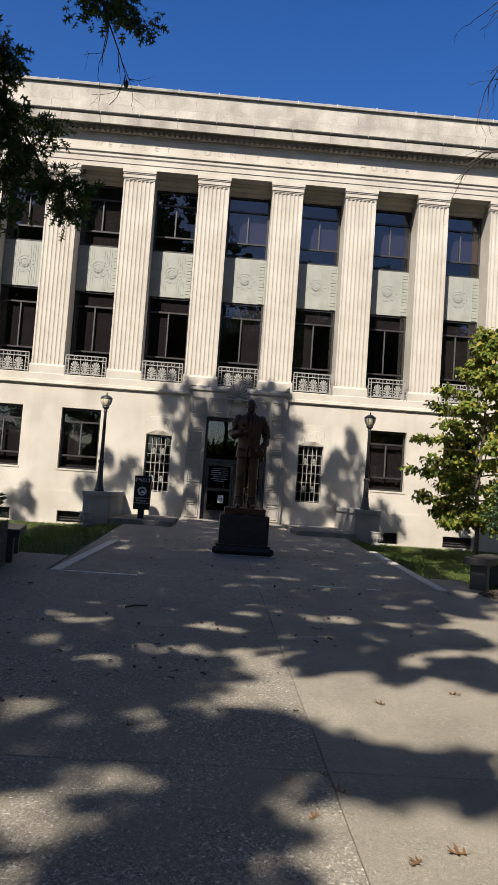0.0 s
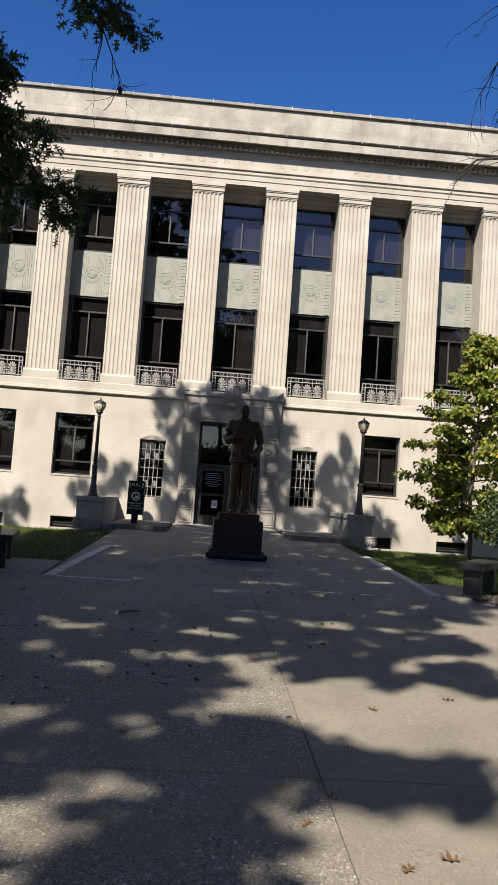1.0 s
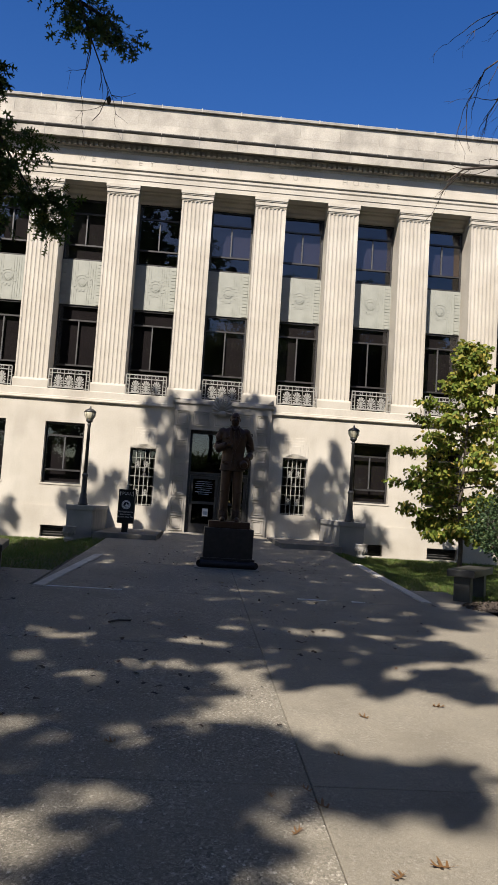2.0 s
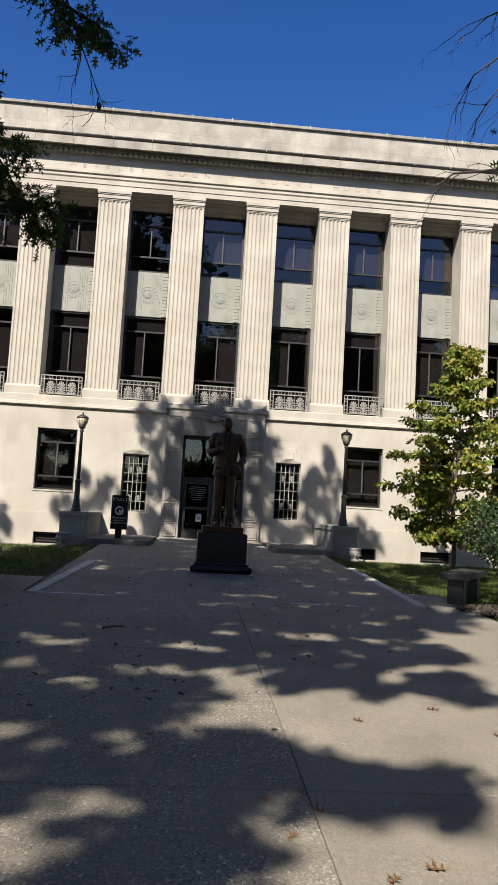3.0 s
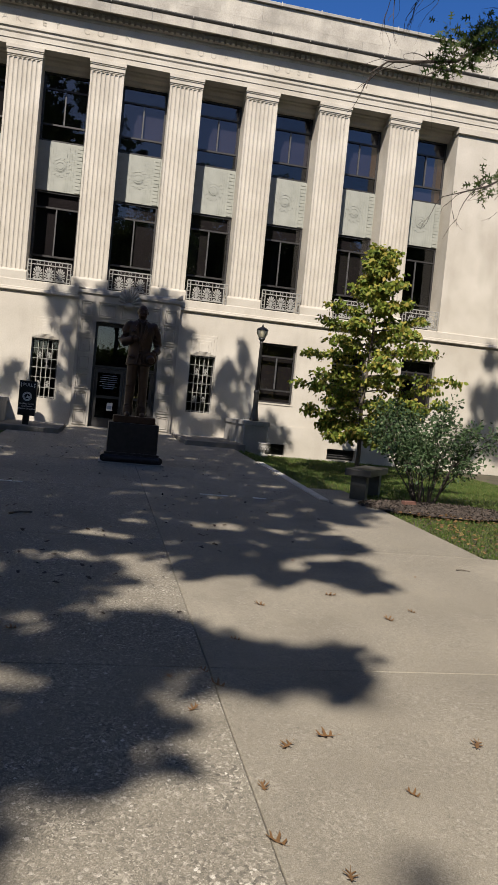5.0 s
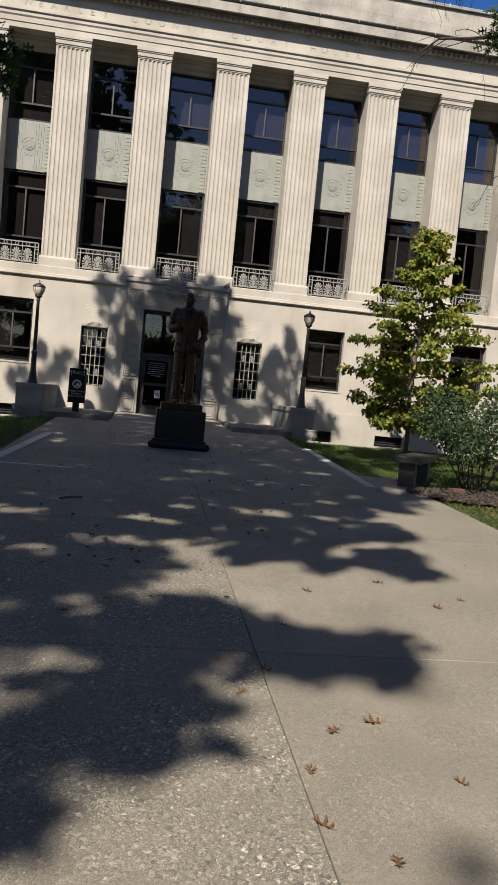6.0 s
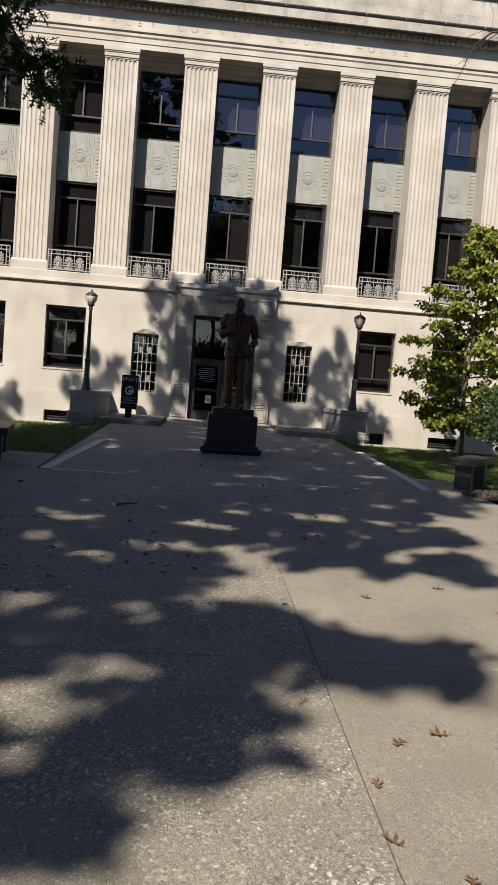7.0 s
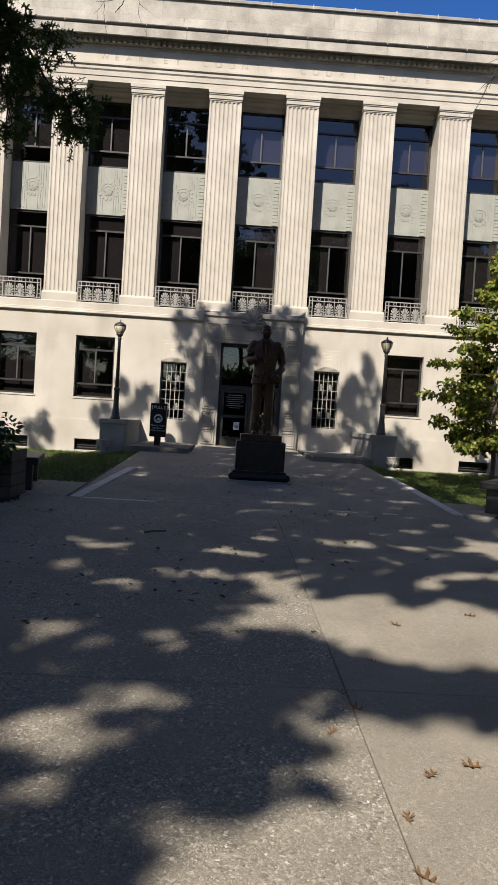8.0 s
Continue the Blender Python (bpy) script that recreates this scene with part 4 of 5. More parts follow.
def statue():
    bm = bmesh.new()
    for s in (-1, 1):
        # trouser legs with a sharp front crease, breaking over the shoes
        tube(bm, [(s * 0.132, 0.0, 0.02), (s * 0.13, -0.012, 0.10), (s * 0.126, 0.0, 0.22), (s * 0.122, -0.01, 0.50), (s * 0.112, -0.005, 0.75), (s * 0.10, 0.0, 1.0)], (0.092, 0.096, 0.084, 0.09, 0.105, 0.122), 18)
        tube(bm, [(s * 0.134, -0.085, 0.06), (s * 0.128, -0.078, 0.3), (s * 0.124, -0.092, 0.55), (s * 0.112, -0.11, 0.9)], 0.011, 6)
        for z, r in ((0.14, 0.092), (0.19, 0.088), (0.53, 0.093)):
            tube(bm, [(s * 0.128 + r * math.cos(t), r * math.sin(t) - 0.005, z + 0.018 * math.sin(2 * t + s)) for t in [math.pi + k * math.pi / 8 for k in range(9)]], 0.009, 6)
        ball(bm, (s * 0.142, -0.11, 0.03), (0.054, 0.15, 0.048))
        ball(bm, (s * 0.146, -0.19, 0.022), (0.05, 0.07, 0.038))
    # jacket
    lathe_rows(bm, [(0.90, 0.252, 0.182, 0.0), (0.96, 0.246, 0.176, 0.0), (1.08, 0.226, 0.158, 0.0), (1.20, 0.218, 0.152, 0.0), (1.34, 0.236, 0.162, -0.005), (1.48, 0.262, 0.165, 0.0), (1.58, 0.268, 0.148, 0.005), (1.635, 0.245, 0.125, 0.01), (1.675, 0.15, 0.105, 0.01), (1.70, 0.09, 0.085, 0.0)], 36, 0.012)
    tube(bm, [(0, 0.0, 1.66), (0, -0.005, 1.80)], (0.078, 0.07), 14)
    for s in (-1, 1):
        ball(bm, (s * 0.225, 0.008, 1.585), (0.105, 0.105, 0.095))
    # sleeves: one bent across the chest, one down to the hat at the hip
    tube(bm, [(-0.25, 0.01, 1.565), (-0.30, 0.03, 1.47), (-0.335, 0.045, 1.33), (-0.30, -0.06, 1.285), (-0.20, -0.17, 1.33), (-0.15, -0.21, 1.345)], (0.086, 0.09, 0.084, 0.078, 0.064, 0.058), 16)
    tube(bm, [(0.25, 0.01, 1.565), (0.305, 0.03, 1.46), (0.345, 0.045, 1.29), (0.335, -0.05, 1.18), (0.275, -0.15, 1.12)], (0.086, 0.09, 0.084, 0.074, 0.06), 16)
    for s, zz in ((-1, (1.44, 1.38)), (1, (1.44, 1.36, 1.29))):
        for i, z in enumerate(zz):
            x = s * (0.27 + 0.05 * (1.55 - z) / 0.25)
            tube(bm, [(x - s * 0.07, -0.048, z + 0.03), (x, -0.055, z), (x + s * 0.065, -0.01, z - 0.025)], 0.011, 6)
    for x, y, z in ((-0.105, -0.235, 1.355), (0.235, -0.185, 1.10)):
        ball(bm, (x, y, z), (0.048, 0.04, 0.046))
        for k in range(4):
            tube(bm, [(x + 0.01, y - 0.02, z + 0.03 - 0.02 * k), (x + 0.055, y - 0.035, z + 0.026 - 0.02 * k), (x + 0.06, y - 0.005, z + 0.02 - 0.02 * k)], 0.011, 6)
    # a hat held against the hip
    m = Matrix.Translation((0.20, -0.235, 1.02)) @ pose(0, 0, 0, -72, 10, 14) @ Matrix.Diagonal((0.66, 0.56, 0.72, 1))
    b2 = turned(bmesh.new(), [(0.095, -0.13), (0.115, -0.10), (0.125, -0.03), (0.133, -0.028), (0.133, 0.0), (0.20, 0.005), (0.215, 0.022), (0.20, 0.03), (0.05, 0.03)], n=24)
    b2.transform(m)
    tmp = bpy.data.meshes.new("tmp")
    b2.to_mesh(tmp)
    b2.free()
    bm.from_mesh(tmp)
    bpy.data.meshes.remove(tmp)
    # lapels, front edges, shirt, tie, pocket flaps
    for s in (-1, 1):
        plate(bm, [(s * 0.016, 1.24), (s * 0.10, 1.42), (s * 0.135, 1.50), (s * 0.10, 1.525), (s * 0.125, 1.555), (s * 0.08, 1.66), (s * 0.055, 1.52)], -0.13, 0.058)
        plate(bm, [(s * 0.10, 1.045), (s * 0.215, 1.06), (s * 0.215, 1.02), (s * 0.10, 1.005)], -0.11, 0.068)
        tube(bm, [(s * 0.012, -0.178, 1.25), (s * 0.02, -0.172, 1.08), (s * 0.05, -0.184, 0.91)], 0.012, 6)
        tube(bm, [(s * 0.085, -0.09, 1.70), (s * 0.05, -0.135, 1.66), (s * 0.012, -0.15, 1.62)], (0.02, 0.024, 0.02), 8)
    plate(bm, [(-0.10, 1.485), (-0.19, 1.495), (-0.19, 1.47), (-0.10, 1.46)], -0.13, 0.04)
    tube(bm, [(0.0, -0.145, 1.625), (0.0, -0.17, 1.59), (0.0, -0.17, 1.45), (0.0, -0.165, 1.26)], (0.026, 0.02, 0.032, 0.038), 8)
    for z in (1.20, 1.10):
        ball(bm, (0.004, -0.185, z), (0.014, 0.01, 0.014), 8)
    for v in bm.verts:                     # a slim build
        v.co.x *= 0.9
    # head
    ball(bm, (0.0, 0.0, 1.845), (0.088, 0.112, 0.118), 20)
    ball(bm, (0.0, -0.045, 1.775), (0.074, 0.072, 0.072))
    tube(bm, [(0.0, -0.10, 1.86), (0.0, -0.137, 1.808), (0.0, -0.105, 1.798)], (0.012, 0.021, 0.014), 8)
    tube(bm, [(-0.032, -0.105, 1.772), (0.0, -0.118, 1.762), (0.032, -0.105, 1.772)], 0.007, 6)
    for s in (-1, 1):
        ball(bm, (s * 0.034, -0.098, 1.872), (0.032, 0.018, 0.011))
        ball(bm, (s * 0.045, -0.088, 1.80), (0.026, 0.024, 0.024))
        ball(bm, (s * 0.088, 0.005, 1.83), (0.013, 0.024, 0.034))
    ob = part("statue", bm, BRONZE, None, flat=False)
    re = ob.modifiers.new("fuse", "REMESH")
    re.mode, re.voxel_size, re.use_smooth_shade = "VOXEL", 0.007, True
    ob.matrix_world = pose(sx + 0.0, sy, gz + 0.82)
    return tagged(ob, "dark bronze standing figure in a suit holding a hat", "statue")


statue()

# drop-box sign on the landing
zl = ground_z(2.2, 19) + 0.09
sg = thing("drop_box_sign", -2.28, 18.75, zl, "black drop-box pedestal with white lettering and a round seal", "sign")
part("post", boxes((-0.075, 0.075, -0.05, 0.12, 0.0, 0.24)), SIGN, sg)
bd = part("panel", boxes((-0.2, 0.2, -0.08, 0.2, 0.22, 1.06, 0.008)), SIGN, sg)
lettering("lettering", "PULL", 0.105, bd, WHITE, 0.0, -0.083, 0.925, 0.002)
for s in (-1, 1):
    bm = bmesh.new()
    tube(bm, [(s * 0.155, -0.084, 0.90), (s * 0.155, -0.084, 0.98)], 0.008, 6)
    plate(bm, [(s * 0.155 - 0.02, 0.975), (s * 0.155 + 0.02, 0.975), (s * 0.155, 1.01)], -0.08, 0.006)
    part("arrow", bm, WHITE, bd)
bm = bmesh.new()
ring_plate(bm, 0, 0.68, 0.11, 0.014, -0.079, 0.006, 24)
ring_plate(bm, 0, 0.68, 0.09, 0.02, -0.079, 0.005, 24)
plate(bm, [(-0.05, 0.64), (-0.02, 0.66), (0.0, 0.72), (0.03, 0.68), (0.055, 0.70), (0.06, 0.63)], -0.079, 0.005)
part("seal", bm, WHITE, bd, "round white seal")
for i, tx in enumerate(("Weakley County", "Courthouse", "24 Hour Drop Box")):
    lettering("lettering", tx, 0.052, bd, WHITE, 0.0, -0.083, 0.49 - 0.062 * i, 0.002)


def bench(x, y, rz):
    z = ground_z(x, y)
    t = thing("stone_bench", x, y, z, "dark granite bench slab on two stone piers", "bench", "plaza benches", rz=rz)
    part("seat", boxes((-0.2, 0.2, -0.68, 0.68, 0.34, 0.445, 0.012)), GRANITE_SEAT, t)
    for s in (-1, 1):
        part("pier", boxes((-0.12, 0.12, s * 0.48 - 0.09, s * 0.48 + 0.09, -0.05, 0.34, 0.01)), GRANITE_SEAT, t)
    return t


GRANITE_SEAT = surface("dark grey granite", (0.014, 0.0135, 0.013), (0.032, 0.031, 0.029), 6, 0.5, 120, 0.12, stain=((0.05, 0.05, 0.045), 0.5, (3, 3, 3)))
bench(3.66, 11.15, -33)
bench(-3.42, 10.95, 10)


# ---- planting ----
def limb(bm, p, d, ln, r, depth, rng, tips, bend=0.25, fork=(2, 3), shrink=0.7, sag=0.0):
    """A branch that forks on; its ends are noted in tips."""
    pts, rad = [p.copy()], [r]
    for i in range(4):
        d = (d + Vector((rng.uniform(-1, 1), rng.uniform(-1, 1), rng.uniform(-1, 1) - sag)) * bend).normalized()
        p = p + d * ln / 4
        pts.append(p.copy())
        rad.append(r * (1 - 0.13 * (i + 1)))
        if depth <= 1:
            tips.append(p.copy())
    tube(bm, pts, rad, 6 if r > 0.02 else 4)
    if depth > 0:
        for _ in range(rng.randint(*fork)):
            q = pts[rng.randint(2, 4)]
            e = (d + Vector((rng.uniform(-1, 1), rng.uniform(-1, 1), rng.uniform(-0.6, 0.8))) * 0.75).normalized()
            limb(bm, q, e, ln * shrink * rng.uniform(0.8, 1.15), r * 0.55, depth - 1, rng, tips, bend, fork, shrink, sag)
    else:
        tips.append(p.copy())


def scatter(tips, per, spread, seed):
    rng = np.random.default_rng(seed)
    t = np.repeat(np.array([tuple(p) for p in tips]), per, axis=0)
    return t + rng.normal(scale=spread, size=t.shape)


# the small tree on the lawn: long level boughs in loose tiers, with drooping leaves at their ends
def lawn_tree():
    rng = random.Random(5)
    x, y = 5.72, 17.3
    z = ground_z(x, y)
    t = thing("dogwood_tree", x, y, z, "small green and yellow autumn tree with layered branches", "tree")
    bm = bmesh.new()
    top = 5.55
    stem = [Vector(p) for p in ((0, 0, -0.1), (0.02, 0, 0.6), (-0.02, 0.03, 1.6), (0.06, 0.0, 3.2), (0.16, 0.0, top))]
    tube(bm, stem, (0.065, 0.052, 0.046, 0.03, 0.010), 10)
    tips = []
    levels, west, wide = (0.8, 1.2, 2.0, 2.8, 3.3, 4.0, 4.6, 5.0, 5.5), (1.1, 1.5, 1.65, 1.7, 1.4, 1.35, 0.55, 0.2, 0.06), (1.0, 1.7, 2.1, 2.5, 1.6, 1.05, 0.4, 0.2, 0.06)
    n = 62
    for i in range(n):
        f = i / (n - 1)
        h = 0.85 + f ** 1.25 * (top - 0.95) + rng.uniform(-0.05, 0.05)
        ang = i * 2.4 + rng.uniform(-0.35, 0.35)
        c = math.cos(ang)
        full = float(np.interp(h, levels, wide)) if c > 0 else float(np.interp(h, levels, west))
        reach = full * (1.0 if i % 2 == 0 else rng.uniform(0.5, 0.9)) * (1 - 0.25 * abs(math.sin(ang)))
        d = Vector((c, math.sin(ang), 0.1 + 0.45 * f)).normalized()
        p = Vector((float(np.interp(h, [v.z for v in stem], [v.x for v in stem])), 0, h))
        pts = [p.copy()]
        for k in range(5):                             # a level bough that dips and turns up again at its end
            d = (d + Vector((rng.uniform(-0.16, 0.16), rng.uniform(-0.16, 0.16), (-0.12 if k < 3 else 0.14) + rng.uniform(-0.06, 0.06)))).normalized()
            p = p + d * reach / 5
            pts.append(p.copy())
        tube(bm, pts, [0.02 - 0.0028 * k for k in range(6)], 5)
        for k, q in enumerate(pts[1:], 1):
            if k * reach / 5 < 0.16 and reach > 0.6:
                continue
            for _ in range(2 if k < 5 else 3):
                e = (d + Vector((rng.uniform(-1, 1), rng.uniform(-1, 1), rng.uniform(-0.2, 0.45)))).normalized() * rng.uniform(0.1, 0.32)
                tube(bm, [q, q + e * 0.5 + Vector((0, 0, 0.02)), q + e], (0.007, 0.005, 0.003), 4)
                tips += [q + e, q + e * 0.6]
    part("trunk", bm, BARK, t, "slim grey trunk and branches")
    sp = scatter(tips, 13, (0.08, 0.08, 0.05), 3)
    leaves("crown", sp, np.random.default_rng(4).uniform(0.075, 0.135, len(sp)), [(0.0, 0.0), (0.2, 0.14), (0.31, 0.4), (0.24, 0.7), (0.0, 1.0), (-0.24, 0.7), (-0.31, 0.4), (-0.2, 0.14)], LEAF_DOG, t, 1.0, 6)["kind"] = "stuff"


lawn_tree()


def bush(name, x, y, h, w, label, seed, n_stem=16, per=26, mat=None, size=(0.05, 0.09)):
    rng = random.Random(seed)
    z = ground_z(x, y)
    t = thing(name, x, y, z, label, "shrub")
    bm = bmesh.new()
    tips = []
    for i in range(n_stem):
        a = 2 * math.pi * i / n_stem + rng.uniform(-0.3, 0.3)
        lean = rng.uniform(0.1, 0.62)
        d = Vector((math.cos(a) * lean * w, math.sin(a) * lean * w, 1.0)).normalized()
        limb(bm, Vector((0.14 * math.cos(a), 0.14 * math.sin(a), -0.03)), d, h * rng.uniform(0.55, 0.78), 0.014, 2, rng, tips, 0.16, (2, 3), 0.5, 0.05)
    part("branchwork", bm, TWIG, t, "thin bare stems")
    tips = [p for p in tips if p.z > 0.38]
    sp = scatter(tips, per, 0.062, seed)
    leaves("foliage", sp, np.random.default_rng(seed).uniform(*size, len(sp)), OVAL, mat or LEAF_SHRUB, t, 0.2, seed)["kind"] = "stuff"
    return t


bush("rose_bush", 4.5, 10.8, 1.5, 1.05, "tall leafy green shrub with bare stems over mulch", 9, 20, 10, size=(0.03, 0.066))
bush("planter_shrub", -3.75, 9.35, 1.15, 1.2, "dark straggling shrub at the planting bed", 12, 10, 8)

for x0, y0, rx, ry, sd in ((4.45, 10.1, 1.2, 0.62, 1), (-4.3, 9.5, 1.1, 0.9, 2)):       # mulch beds
    rng = np.random.default_rng(sd)
    bm = bmesh.new()
    ring = [bm.verts.new((x0 + rx * math.cos(a) * (1 + 0.06 * math.sin(5 * a)), y0 + ry * math.sin(a) * (1 + 0.08 * math.cos(4 * a)), 0)) for a in [2 * math.pi * k / 28 for k in range(28)]]
    mid = bm.verts.new((x0, y0, 0))
    for v in bm.verts:
        v.co.z = ground_z(v.co.x, v.co.y) + 0.008
    mid.co.z += 0.06
    for i in range(28):
        bm.faces.new((mid, ring[i], ring[(i + 1) % 28]))
    bed = tagged(part("mulch_bed", bm, MULCH), "dark bark mulch bed under a shrub", "mulch bed", kind="structure")
    a, r = rng.uniform(0, 2 * math.pi, 5200), 1.06 * np.sqrt(rng.uniform(0, 1, 5200))
    px, py = x0 + rx * r * np.cos(a), y0 + ry * r * np.sin(a)
    pz = np.array([ground_z(u, v) for u, v in zip(px, py)]) + 0.02 + 0.055 * (1 - r)
    tagged(leaves("mulch_chips", np.stack([px, py, pz], 1), rng.uniform(0.015, 0.042, 5200), [(-0.2, 0), (0.2, 0), (0.25, 0.6), (0.1, 1.0), (-0.2, 0.9)], MULCH, None, 0.0, sd), "loose bark chips", "mulch", kind="stuff")
pb = thing("planter_box", -3.62, 9.75, ground_z(-3.6, 9.75), "dark timber planter box beside the bench", "planter")
for i in range(4):
    part("board", boxes((-0.42, 0.42, -0.36, -0.32, 0.02 + i * 0.15, 0.16 + i * 0.15, 0.004)), TWIG, pb)
for s in (-1, 1):
    for i in range(4):
        part("board", boxes((s * 0.4 - 0.02, s * 0.4 + 0.02, -0.32, 0.32, 0.02 + i * 0.15, 0.16 + i * 0.15, 0.004)), TWIG, pb)
part("soil", boxes((-0.38, 0.38, -0.31, 0.31, 0.0, 0.54)), MULCH, pb)
br = part("brick", boxes((-0.1, 0.1, -0.05, 0.05, -0.01, 0.1, 0.006)), BRICK)
br.matrix_world = pose(3.98, 10.2, ground_z(3.98, 10.2) + 0.0, 0, 0, 12)
tagged(br, "loose red brick standing in the mulch", "brick")


def lawn(name, areas, n, seed, label):
    rng = np.random.default_rng(seed)
    pts = []
    tot = sum((b - a) * (d - c) for a, b, c, d in areas)
    for a, b, c, d in areas:
        k = int(n * (b - a) * (d - c) / tot)
        u = np.stack([rng.uniform(a, b, k), rng.uniform(c, d, k)], 1)
        pts.append(u)
    u = np.concatenate(pts)
    keep = [(((x - 4.45) / 1.15) ** 2 + ((y - 10.1) / 0.57) ** 2 > 1) and (((x + 4.3) / 1.1) ** 2 + ((y - 9.5) / 0.9) ** 2 > 1) for x, y in u]
    u = u[np.array(keep)]
    z = np.array([ground_z(x, y) for x, y in u]) - 0.045
    ob = leaves(name, np.column_stack([u, z]), rng.uniform(0.034, 0.072, len(u)), [(-0.09, 0), (0.09, 0), (0.05, 0.6), (0.0, 1.0)], GRASS, None, 0.0, seed, up=1.6)
    tagged(ob, label, "grass", kind="stuff")


lawn("grass", [(2.86, 10.0, 11.7, 21.3), (3.5, 9.0, 7.05, 11.7)], 130000, 3, "patchy green mown lawn before the wall")
lawn("grass", [(-9.0, -2.5, 14.2, 21.3), (-9.0, -2.72, 11.7, 14.2), (-9.0, -3.5, 9.0, 11.7)], 85000, 4, "patchy green mown lawn with clover")

# fallen leaves
FALLEN = [(0.14, 2.42), (0.16, 2.75), (0.33, 2.25), (0.74, 2.69), (1.22, 3.09), (0.54, 3.16), (0.34, 3.08), (-0.10, 3.79), (0.09, 3.86), (0.14, 3.68), (-0.03, 3.41), (0.65, 5.06), (1.24, 5.39), (1.77, 5.04), (1.51, 4.84), (0.35, 4.35), (-0.93, 4.42)]
one = None
rng = random.Random(8)
for i, (x, y) in enumerate(FALLEN):
    if one is None:
        lf = leaves("fallen_leaf", [(0, 0, 0)], 0.11, FLAT_LEAF, LEAF_DRY, None, 0.0, 21)
        co = np.array([(u * 0.125, v * 0.15 - 0.05, 0.10 * abs(u) ** 1.2 + 0.05 * max(0.0, v - 0.5) + 0.03 * max(0.0, 0.1 - v)) for u, v in FLAT_LEAF])
        lf.data.vertices.foreach_set("co", co.reshape(-1))
        lf.data.update()
        one = tagged(lf, "curled brown oak leaf lying on concrete", "leaf", "fallen leaves")
        ob = one
    else:
        ob = new("fallen_leaf", one.data)
        tagged(ob, "curled brown oak leaf lying on concrete", "leaf", "fallen leaves")
    ob.matrix_world = pose(x, y, ground_z(x, y) + 0.003, rng.uniform(-8, 8), rng.uniform(-8, 8), rng.uniform(0, 360)) @ Matrix.Diagonal((*[rng.uniform(0.42, 0.66)] * 3, 1))
g = np.random.default_rng(14)
n = 260
fx, fy = g.uniform(-3.3, 2.4, n), 5.6 + 13 * g.uniform(0, 1, n) ** 0.9
fz = np.array([ground_z(a, b) for a, b in zip(fx, fy)]) + 0.012
tagged(leaves("leaf_litter", np.stack([fx, fy, fz], 1), g.uniform(0.015, 0.042, n), OVAL, LEAF_DRY, None, 0.0, 15, lie=True), "small scattered dry leaf bits on the plaza", "leaf litter", kind="stuff")
n = 1000
fx, fy = g.uniform(-3.3, 2.2, n), 4.6 + 11 * g.uniform(0, 1, n) ** 0.9
fx = np.where((fy < 6.5) & (fx > 0.1), -fx, fx)
fz = np.array([ground_z(a, b) for a, b in zip(fx, fy)]) + 0.014
tagged(leaves("leaf_crumbs", np.stack([fx, fy, fz], 1), 0.016 + 0.05 * g.uniform(0, 1, n) ** 2.5, ROUGH, LEAF_DARK, None, 0.0, 17, lie=True), "dark crumbled leaves and acorn caps on the plaza", "leaf litter", kind="stuff")
n = 900
fx, fy = g.uniform(3.45, 8.0, n), g.uniform(7.1, 9.6, n)
fz = np.array([ground_z(a, b) for a, b in zip(fx, fy)]) + 0.035
tagged(leaves("leaf_litter", np.stack([fx, fy, fz], 1), g.uniform(0.04, 0.075, n), OAK, LEAF_DRY, None, 0.0, 16, lie=True), "brown oak leaves lying in the grass edge", "leaf litter", kind="stuff")
st = part("twig", tube(bmesh.new(), [(0, 0, 0.008), (0.05, 0.01, 0.012), (0.13, 0.0, 0.008)], (0.006, 0.005, 0.003), 6), BARK)
st.matrix_world = pose(2.81, 6.41, ground_z(2.81, 6.41), 0, 0, -12)
tagged(st, "short dry twig lying on concrete", "twig")


sk = part("twig", tube(bmesh.new(), [(0, 0, 0.012), (0.12, 0.014, 0.02), (0.25, -0.008, 0.014), (0.28, 0.02, 0.018)], (0.011, 0.010, 0.008, 0.005), 6), TWIG)
sk.matrix_world = pose(-1.35, 7.78, ground_z(-1.35, 7.78), 0, 0, 38)
tagged(sk, "long dark dry stick lying on the plaza", "twig")


# ---- the big oaks ----
def reach(p, h):
    """The place h above p on the line from p to the sun."""
    return Vector(p) + TO_SUN * (h / TO_SUN.z)


